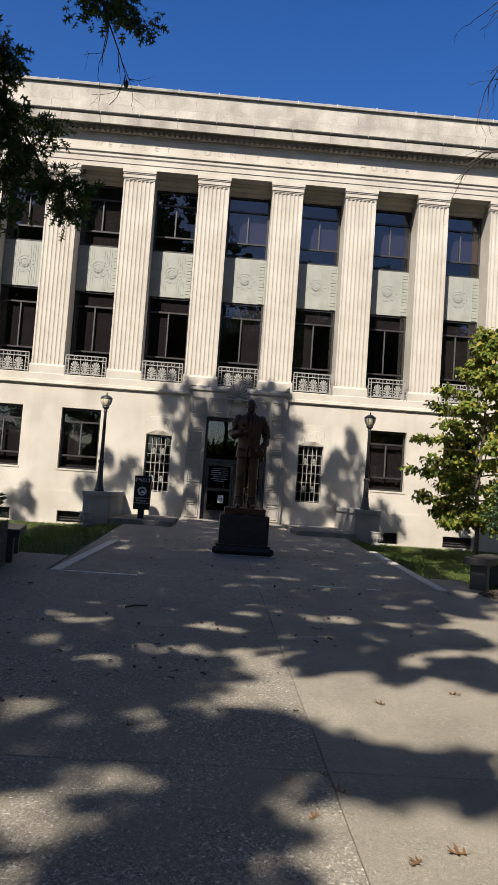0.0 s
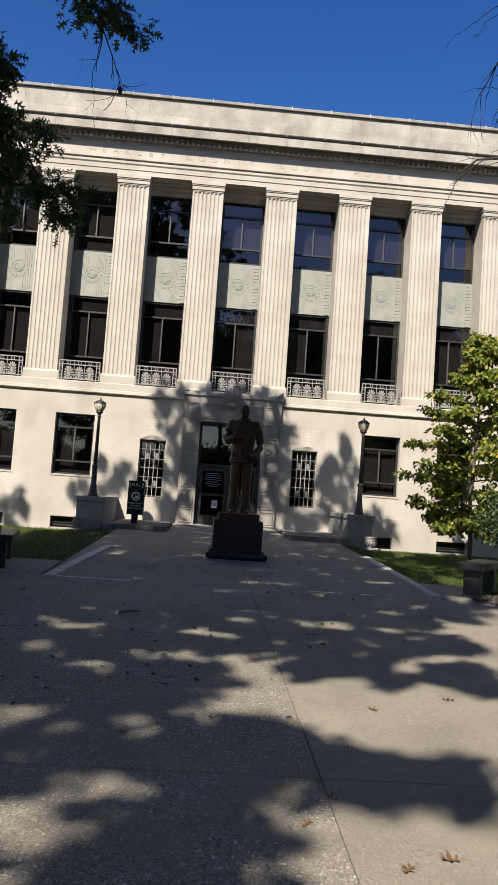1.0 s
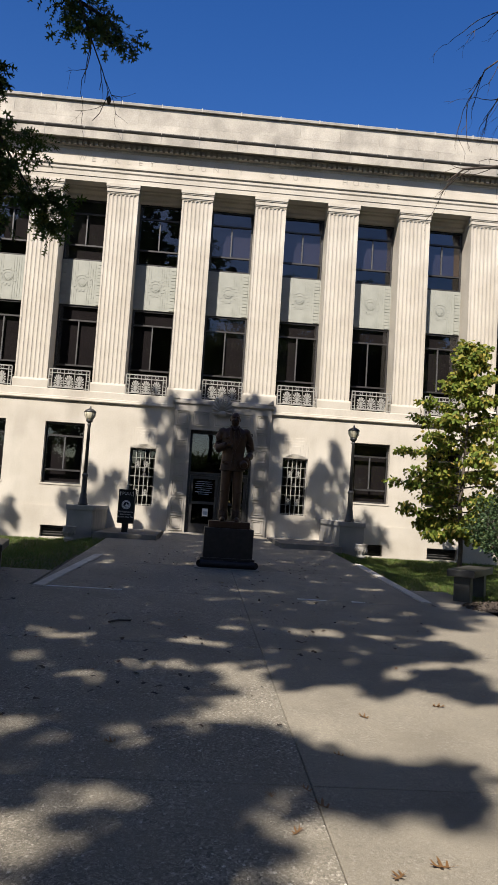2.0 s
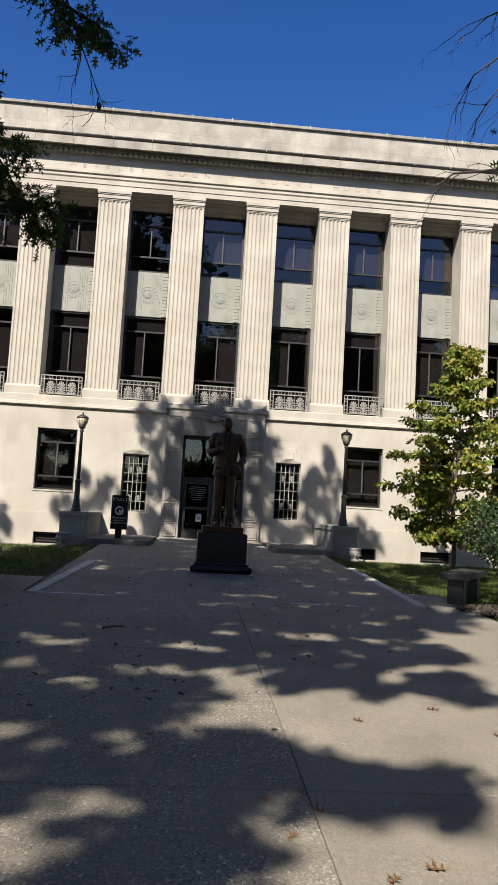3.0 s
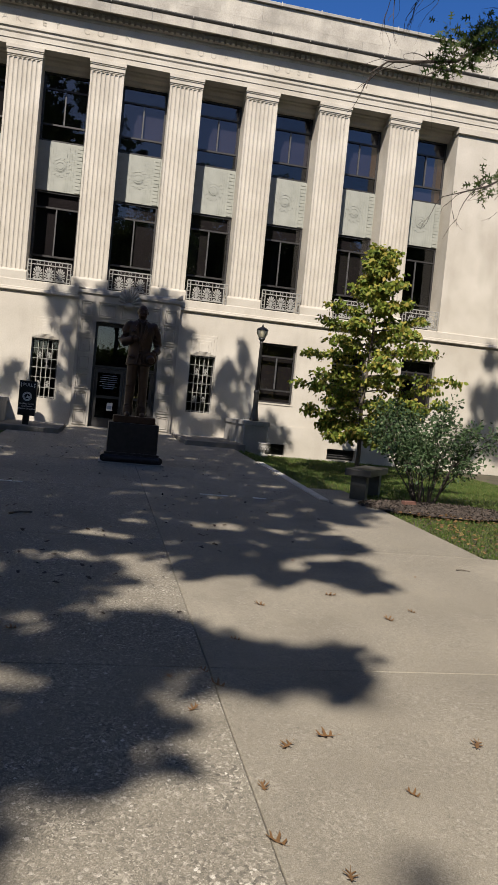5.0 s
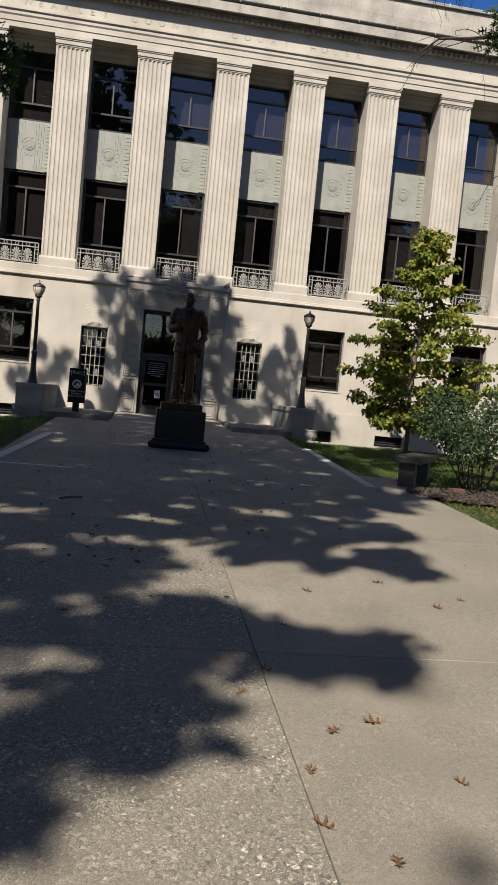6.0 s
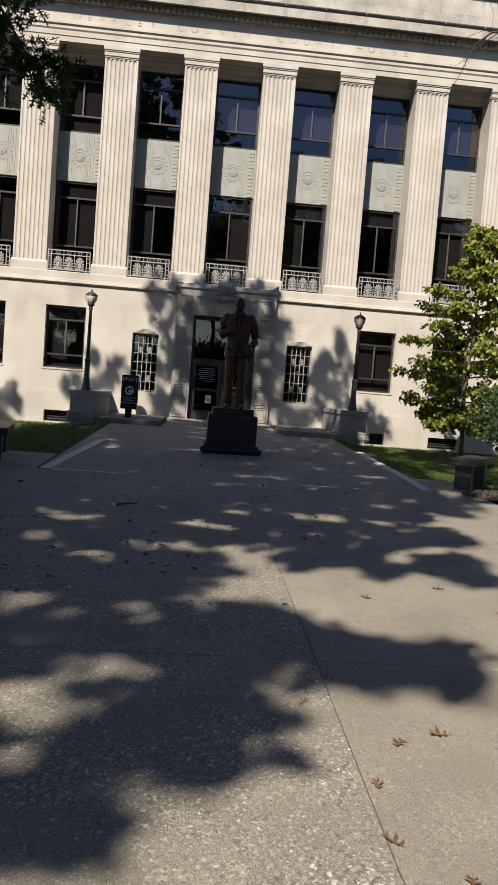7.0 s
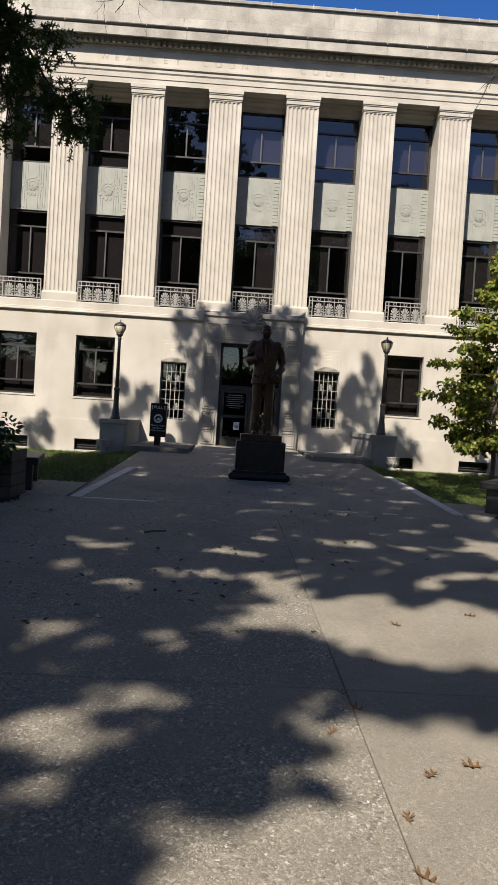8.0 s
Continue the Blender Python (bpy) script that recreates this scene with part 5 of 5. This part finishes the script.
def oak(x, y, label, spurs, clumps, seed, h=7.0, r=0.34):
    """An oak: trunk, limbs that reach for its clumps, a crown of leaves in those clumps, and low spurs of single leaves."""
    rng = random.Random(seed)
    z = ground_z(x, y)
    t = thing("oak_tree", x, y, z - 0.1, label, "tree", "plaza oaks")
    o = Vector((x, y, z - 0.1))
    bm = bmesh.new()
    tube(bm, [(0, 0, -0.2), (0.0, 0, 0.3), (0.05, 0.05, 2.0), (0.1, 0.0, h * 0.7), (0.15, 0.1, h), (0.1, 0.2, h + 4)], (r * 1.5, r * 1.1, r * 0.9, r * 0.75, r * 0.5, r * 0.15), 14)
    pts, sizes = [], []
    g = np.random.default_rng(seed)
    for i, (c, rad, k) in enumerate(clumps):
        c = c - o
        if i % max(1, len(clumps) // 9) == 0:
            a = Vector((0.1, 0.05, min(h + 2.5, max(2.8, c.z * 0.6))))
            m = (a + c) / 2 + Vector((0, 0, 0.5))
            tube(bm, [a, m, c], (0.03, 0.014, 0.006), 6)
        q = g.normal(size=(k, 3))
        q /= np.linalg.norm(q, axis=1)[:, None]
        q *= (g.uniform(0, 1, (k, 1)) ** 0.45) * np.array([[rad, rad, rad * 0.75]])
        pts.append(q + np.array(tuple(c)))
        sizes.append(g.uniform(0.09, 0.15, k) if rad < 0.3 else g.uniform(0.14, 0.26, k))
    part("trunk", bm, BARK, t, "ridged grey trunk with spreading limbs")
    if pts:
        leaves("crown", np.concatenate(pts), np.concatenate(sizes), KITE, LEAF_OAK, t, 0.2, seed)["kind"] = "stuff"
    for j, (path, r0, fill, bare) in enumerate(spurs):
        bm = bmesh.new()
        tips = []
        p = [Vector(v) - o for v in path]
        tube(bm, p, [r0 * (1 - 0.8 * i / (len(p) - 1)) for i in range(len(p))], 6)
        for a, b in zip(p, p[1:]):
            m = max(2, int((b - a).length / 0.16))
            for i in range(m):
                q = a.lerp(b, (i + rng.random()) / m)
                d = ((b - a).normalized() + Vector((rng.uniform(-1, 1), rng.uniform(-1, 1), rng.uniform(-1.1, 0.6))) * 0.8).normalized()
                limb(bm, q, d, rng.uniform(0.25, 0.55) if bare else rng.uniform(0.14, 0.32), 0.006, 1 + bare, rng, tips, 0.3, (1, 2), 0.6, 0.2)
        b = part("branch", bm, TWIG, t, "bare twiggy branch" if bare else "leafy oak branch")
        if fill:
            sp = scatter(tips, fill, 0.06, seed + j)
            leaves("leaf_spray", sp, np.random.default_rng(seed + j).uniform(0.07, 0.125, len(sp)), FLAT_LEAF, LEAF_OAK, b, 0.9, seed + j)["kind"] = "stuff"
    return t


g = random.Random(77)
# boughs of the near crown, by the patch of plaza that each one shades: (x, y, half width, half depth)
BOUGH_EAST = [(0.12, 4.22, 0.38, 0.19), (0.56, 4.02, 0.36, 0.32), (0.84, 4.02, 0.18, 0.2), (-0.05, 4.42, 0.28, 0.22), (0.3, 3.8, 0.26, 0.16), (0.74, 3.78, 0.2, 0.16), (0.2, 6.3, 0.8, 0.42), (1.1, 6.05, 0.65, 0.32), (1.6, 5.75, 0.28, 0.22), (1.45, 6.8, 0.6, 0.6), (0.3, 7.3, 1.4, 0.8), (1.85, 7.3, 0.3, 0.5), (0.4, 8.3, 1.7, 0.5), (0.35, 5.72, 0.3, 0.12)]
BOUGH_WEST = [(-0.4, 3.7, 0.26, 0.28), (-0.3, 4.1, 0.3, 0.25), (-0.35, 3.1, 0.2, 0.25), (-0.8, 4.5, 0.8, 0.42), (-0.6, 3.9, 0.42, 0.5), (-0.55, 3.2, 0.34, 0.42), (-0.43, 2.82, 0.22, 0.16), (-0.75, 2.9, 0.3, 0.32), (-1.0, 3.4, 0.4, 0.5), (-1.4, 3.0, 0.6, 0.85), (-1.1, 2.4, 0.33, 0.4), (-1.6, 4.0, 0.6, 0.7), (-2.3, 3.0, 0.75, 1.2), (-2.5, 4.5, 0.8, 0.8), (-1.5, 5.5, 1.1, 0.8), (-0.65, 5.75, 0.5, 0.3), (-1.4, 7.2, 1.6, 1.1), (-3.2, 6.5, 0.9, 2.0)]
GAPS = [(-1.18, 3.33, 0.19), (-0.91, 3.41, 0.16), (-0.83, 3.73, 0.11), (-1.05, 3.71, 0.12), (-0.22, 4.16, 0.08), (0.09, 4.16, 0.08), (-0.36, 2.97, 0.09), (-0.7, 2.78, 0.11), (-1.16, 2.85, 0.17), (-0.93, 2.2, 0.15), (-1.3, 2.25, 0.16), (-1.23, 5.76, 0.17), (-0.46, 6.23, 0.2), (-1.85, 6.26, 0.2), (-0.97, 6.19, 0.18), (-0.85, 4.63, 0.14), (-0.5, 4.86, 0.16), (-1.54, 4.68, 0.15), (-1.25, 4.41, 0.13), (0.5, 3.9, 0.08), (1.17, 6.24, 0.16), (0.75, 4.2, 0.06)]


def shades(x, y, h):
    """The place in the crown, h above the plaza, whose shadow falls on (x, y)."""
    return reach((x, y, ground_z(x, y)), h)


GAPS += [(g.uniform(-2.6, -0.25), g.uniform(2.4, 4.9), g.uniform(0.05, 0.09)) for _ in range(60)] + [(g.uniform(-2.6, 1.4), g.uniform(5.6, 8.2), g.uniform(0.06, 0.12)) for _ in range(40)]
near = []
for x, y, rx, ry in BOUGH_EAST + BOUGH_WEST:
    for _ in range(int(190 * rx * ry) + 5):
        a, q = g.uniform(0, 6.283), math.sqrt(g.random())
        q *= 1.0 + 0.2 * math.sin(5 * a + 9 * x) + 0.12 * math.sin(11 * a + 7 * y)
        u, v = x + rx * q * math.cos(a), y + ry * q * math.sin(a)
        wob = 1 + 0.55 * noise.noise(Vector((u * 8, v * 6, 2.0)))
        if any((u - p) ** 2 + (v - w) ** 2 < (r * wob + 0.026) ** 2 for p, w, r in GAPS):
            continue
        if v < 4.9 and u < -0.15 and noise.noise(Vector((u * 5.2, v * 3.4, 9.0))) > 0.34:
            continue
        if v > 4.7 and noise.noise(Vector((u * 3.6, v * 2.2, 1.0))) > (0.28 if u < -0.3 else 0.22):
            continue
        near.append((shades(u, v, g.uniform(8.2, 10.5)), g.uniform(0.07, 0.15), 22))
        if g.random() < 0.55:                        # a higher tier, added out of view to block skylight
            near.append((shades(u, v, g.uniform(11.0, 18.0)), g.uniform(0.08, 0.16), 22))
def patchy(x, y):
    """How open the high crown is over a spot of the plaza."""
    return noise.noise(Vector((x * 4.2, y * 2.4, 3.0))) + 0.4 * noise.noise(Vector((x * 9.0, y * 5.5, 7.0)))


far = []
for i in range(5600):
    x, y = g.uniform(-5.0, 6.4), 8.0 + 12.8 * g.random()
    if (y < 9.5 and x > 1.9 + (y - 8) * 0.4) or (x > 3.5 and (y < 13.0 or g.random() < 0.5)):
        continue
    if patchy(x, y) > (0.23 if x < -0.8 else 0.12) - 0.05 * smooth(11.0, 13.0, y) and g.random() < 0.93:
        continue
    far.append((shades(x, y, g.uniform(11.0, 14.0)), g.uniform(0.10, 0.19), 34))
for i in range(3400):                                # higher tiers over the deepest shade, added to block skylight
    x, y = g.uniform(-5.0, 3.0), 8.5 + 11 * g.random()
    if patchy(x, y) < 0.0:
        far.append((shades(x, y, g.uniform(13.0, 20.0)), g.uniform(0.16, 0.26), 40))
for i in range(900):                                 # unseen clumps over the west side of the plaza, tier on tier, added against skylight
    x, y = g.uniform(-9.5, -2.2), g.uniform(1.2, 14.0)
    if x > -4.0 and y > 10.5 and g.random() < 0.6:
        continue
    far.append((shades(x, y, g.uniform(8.5, 19.0)), g.uniform(0.35, 0.7), 120))
side = []
for i in range(70):                                  # more unseen sky-blocking clumps over the west lawn
    side.append((Vector((g.uniform(-24, -15), g.uniform(2, 18), g.uniform(4, 14))), g.uniform(0.7, 1.1), 240))
for i in range(760):                                 # unseen clumps over the lawn and behind the viewer, added to dim the sky's fill
    if i % 2:
        x, y = g.uniform(-16, -4.0), g.uniform(-6, 15)
    else:
        x, y = g.uniform(-10, 8), g.uniform(-15, 0.9)
    side.append((reach((x, y, ground_z(x, y)), g.uniform(9.5, 15.5)), g.uniform(0.7, 1.25), 240))
# spots to be shaded; unseen leaf tufts are added sunward of each
DOOR_SHADE = [(1.7, 0.9, 0.35), (2.0, 1.6, 0.25), (-1.7, 0.8, 0.3), (-1.7, 4.2, 0.4), (-1.6, 3.5, 0.4), (-1.3, 2.8, 0.35), (-1.2, 2, 0.4), (-1.5, 1.2, 0.4), (-0.6, 4.3, 0.3), (0.3, 4.2, 0.3), (1.1, 4.3, 0.35), (1.6, 3.4, 0.3), (1.65, 2.4, 0.3), (1.7, 1.4, 0.35), (0, 3, 0.6), (0.3, 2, 0.6), (0, 1.2, 0.6), (-0.5, 3.6, 0.45), (0.6, 3.4, 0.45), (0.7, 1.2, 0.4), (-0.6, 2.2, 0.45), (0.9, 2.6, 0.4), (1.5, 2.4, 0.3), (1.65, 3.7, 0.25), (-1.9, 4.1, 0.25), (-1.5, 2.2, 0.35)]
LAMP_SHADE = [(2.9, 2.6, 0.2), (3, 2, 0.4), (3.3, 1.4, 0.4), (2.4, 0.9, 0.3), (4.2, 1, 0.35), (-2.9, 1.8, 0.3), (-3.3, 1.1, 0.35), (-5.6, 1.1, 0.25), (-5.9, 0.6, 0.35), (3.4, 3.4, 0.12), (3.35, 3, 0.2), (3, 2.55, 0.22), (3.5, 2.3, 0.3), (2.2, 1.1, 0.3), (2.9, 1.1, 0.3), (4.1, 1.3, 0.3), (4.8, 0.8, 0.2), (-2.95, 1.9, 0.2), (-3.5, 2.1, 0.2), (-4.1, 1.3, 0.25)]
EAST_SHADE = [(10.95, 2.6, 0.3), (11.2, 1.4, 0.5), (11.35, 3.9, 0.3), (10.75, 1.0, 0.4), (11.5, 2.6, 0.4), (11.9, 1.6, 0.7)]
SOLID_SHADE = [(-2.28, 18.7, 1.3, 0.4), (-2.28, 18.7, 0.9, 0.35), (0.12, 13.2, 2.5, 0.28), (0.05, 13.2, 2.0, 0.3), (0.05, 13.2, 1.5, 0.3), (0.05, 13.0, 0.95, 0.45), (0.05, 12.9, 0.6, 0.5), (-3.3, 18.4, 0.9, 0.4), (3.3, 18.4, 0.9, 0.4), (3.66, 10.85, 0.52, 0.3)]
wall_cl = []
for x, z, rad in DOOR_SHADE + LAMP_SHADE:
    for _ in range(int(10 * (rad / 0.3) ** 2) + 3):
        a, q = g.uniform(0, 6.283), rad * 1.15 * math.sqrt(g.random())
        u, v = x + q * math.cos(a), z + 1.2 * q * math.sin(a)
        if noise.noise(Vector((u * 3.2, v * 2.4, 5.0))) > (0.36 if abs(u) < 1.4 else 0.27):
            continue
        wall_cl.append((reach((u, F, v), g.uniform(11.5, 14.0)), g.uniform(0.09, 0.18), 22))
for _ in range(80):                                 # extra unseen tufts that keep the whole entrance in shade
    wall_cl.append((reach((g.uniform(-1.35, 1.45), F, g.uniform(0.2, 4.4)), g.uniform(11.5, 14.0)), g.uniform(0.10, 0.18), 22))
east = []
for x, z, rad in EAST_SHADE:
    for _ in range(int(10 * (rad / 0.3) ** 2) + 3):
        a, q = g.uniform(0, 6.283), rad * math.sqrt(g.random())
        east.append((reach((x + q * math.cos(a), F, z + 1.3 * q * math.sin(a)), g.uniform(16.5, 18.0)), g.uniform(0.10, 0.2), 24))
for x, y, z, rad in SOLID_SHADE:
    for _ in range(int(11 * (rad / 0.3) ** 2)):
        a, q = g.uniform(0, 6.283), rad * math.sqrt(g.random())
        wall_cl.append((reach((x + q * math.cos(a), y, z + q * math.sin(a)), g.uniform(10.5, 12.0)), g.uniform(0.09, 0.16), 36))

Y1 = 7.0
SPUR_L = [
    ([(-5.2, 4.0, 7.8), (-3.9, 6.2, 7.1), (-2.8, Y1, 6.6), (-2.1, Y1 + 0.1, 6.36), (-1.72, Y1, 6.1), (-1.62, Y1, 5.98)], 0.04, 7, False),
    ([(-3.6, 6.4, 7.4), (-2.4, Y1, 6.95), (-1.6, Y1, 6.8)], 0.025, 6, False),
    ([(-4.6, 5.0, 7.0), (-3.3, 6.8, 6.0), (-2.85, Y1, 5.5), (-2.75, Y1, 4.9), (-2.7, Y1, 4.5)], 0.035, 7, False),
    ([(-2.95, Y1, 5.3), (-2.6, Y1, 4.75), (-2.3, Y1, 4.3), (-2.25, Y1, 4.25)], 0.02, 8, False),
    ([(-3.0, Y1, 4.9), (-2.75, Y1, 4.3), (-2.68, Y1, 4.05)], 0.02, 6, False),
    ([(-2.05, Y1, 6.34), (-1.88, Y1, 5.9), (-1.74, Y1, 5.57), (-1.66, Y1, 5.34)], 0.012, 0, True),
]
oak(-6.2, 3.2, "large oak with a trunk beside the plaza and green hanging branches", SPUR_L, far + wall_cl + side[1::2], 41, 8.0)
# wholly out of view: carries shadow-casting tufts and sky-blocking clumps
oak(-9.0, -9.0, "large green oak out of view, added to shade the plaza and block skylight", [], near + side[::2], 42, 7.0)
SPUR_R = [
    ([(6.4, 6.4, 7.0), (4.4, 7.6, 6.2), (3.32, 8.0, 5.85), (3.0, 8.0, 5.6), (2.5, 8.0, 5.5), (2.2, 8.0, 5.45), (2.0, 8.0, 5.28)], 0.035, 0, True),
    ([(4.0, 7.8, 6.3), (3.4, 8.0, 6.05), (3.1, 8.0, 5.85), (2.75, 8.0, 5.68)], 0.02, 7, False),
    ([(4.6, 7.6, 5.0), (3.54, 8.0, 4.3), (3.0, 8.0, 4.1)], 0.02, 0, True),
    ([(4.6, 7.7, 4.75), (3.95, 8.0, 4.55), (3.62, 8.0, 4.36)], 0.015, 2, False),
    ([(3.6, 7.8, 8.2), (2.75, 8.0, 7.5), (2.3, 8.0, 7.25)], 0.018, 0, True),
    ([(3.4, 7.8, 7.6), (2.75, 8.0, 6.95), (2.4, 8.0, 6.65), (2.2, 8.0, 6.2)], 0.018, 0, True),
    ([(3.2, 7.9, 7.0), (2.75, 8.0, 6.6), (2.4, 8.0, 6.05)], 0.015, 0, True),
]
for i in range(330):                                 # unseen clumps away over the east lawn, added to shut out sky
    y = g.uniform(-8.0, 17.0)
    east.append((Vector((g.uniform(9.0 + max(0.0, y - 7) * 0.25, 18.0), y, g.uniform(4.0, 10.5))), g.uniform(0.7, 1.1), 240))
for i in range(330):                                 # and over the paving behind, likewise unseen and there to block sky
    east.append((Vector((g.uniform(3.8, 14.0), g.uniform(-12.0, 2.0), g.uniform(7.0, 15.0))), g.uniform(0.7, 1.1), 240))
oak(7.8, 5.6, "half-bare oak beside the plaza with thin drooping twigs", SPUR_R, east, 43, 8.0, 0.26)
pod = part("seed_pod", turned(bmesh.new(), [(0.005, -0.10), (0.025, -0.08), (0.038, -0.04), (0.036, 0.0), (0.015, 0.03), (0.004, 0.05)], n=12), TWIG, None, flat=False)
pod.matrix_world = pose(-1.66, Y1, 5.31) @ Matrix.Diagonal((0.6, 0.6, 0.6, 1))
tagged(pod, "dark seed pod hanging from a bare twig", "seed pod")


# trees across the street, seen only in the glass
def street_tree(x, y, h, w, seed, low=0.28):
    t = thing("street_tree", x, y, ground_z(x, y) - 0.1, "green tree across the street reflected in the windows", "tree", "street trees")
    bm = bmesh.new()
    tube(bm, [(0, 0, -0.2), (0.1, 0, h * 0.3), (0.0, 0.2, h * 0.8)], (0.35, 0.25, 0.06), 10)
    q = np.random.default_rng(seed)
    pts = []
    for i in range(80):
        a, u = q.uniform(0, 6.283), q.uniform(0, 1) ** 0.5
        zz = q.uniform(low, 1.0)
        rr = w * u * math.sqrt(max(0.05, 1 - ((zz - 0.55) / 0.5) ** 2))
        c = np.array([rr * math.cos(a), rr * math.sin(a), zz * h])
        pts.append(c + q.normal(scale=(0.6, 0.6, 0.4), size=(130, 3)))
        if i % 2 == 0:
            tube(bm, [(0.05, 0.05, h * 0.35), tuple(c * np.array([0.5, 0.5, 0.85])), tuple(c)], (0.12, 0.06, 0.02), 6)
    part("trunk", bm, BARK, t)
    leaves("crown", np.concatenate(pts), q.uniform(0.2, 0.42, 80 * 130), KITE, LEAF_OAK, t, 0.2, seed)["kind"] = "stuff"


for i, (x, y, h, w) in enumerate(((-23, -46, 27, 8), (-13, -45, 28, 8), (15, -47, 22, 7), (24, -46, 25, 8), (34, -48, 24, 8), (-35, -46, 26, 8))):
    street_tree(x, y, h, w, 100 + i)
for i in range(13):
    street_tree(-42 + 7 * i + (i % 3), -40 - (i % 2) * 1.5, 5.6 + (i * 5 % 4) * 0.6, 4.6, 200 + i, 0.06)


def bare_tree(x, y, h, seed):
    """A tall thin tree of forking twigs with few leaves left."""
    rng = random.Random(seed)
    t = thing("street_tree", x, y, ground_z(x, y) - 0.1, "tall half-bare tree reflected in the windows", "tree", "street trees")
    bm = bmesh.new()
    tips = []
    tube(bm, [(0, 0, -0.2), (0.1, 0, h * 0.3), (0.0, 0.2, h * 0.62), (0.1, 0.1, h * 0.9)], (0.36, 0.26, 0.14, 0.03), 10)
    for i in range(15):
        a = i * 2.4 + rng.uniform(-0.3, 0.3)
        z = h * (0.36 + 0.5 * i / 15)
        d = Vector((math.cos(a), math.sin(a), 0.75)).normalized()
        limb(bm, Vector((0.05, 0.1, z)), d, h * 0.2 * (1.1 - 0.5 * i / 15), 0.085, 3, rng, tips, 0.16, (2, 3), 0.66, 0.0)
    part("trunk", bm, BARK, t, "grey trunk with fine bare twigs")
    sp = scatter(tips, 3, 0.3, seed)
    leaves("crown", sp, 0.22, KITE, LEAF_OAK, t, 0.2, seed)["kind"] = "stuff"


for i, (x, y, h) in enumerate(((-6.5, -36, 23), (0.5, -38, 23), (5.5, -35, 21), (11, -37, 22))):
    bare_tree(x, y, h, 300 + i)
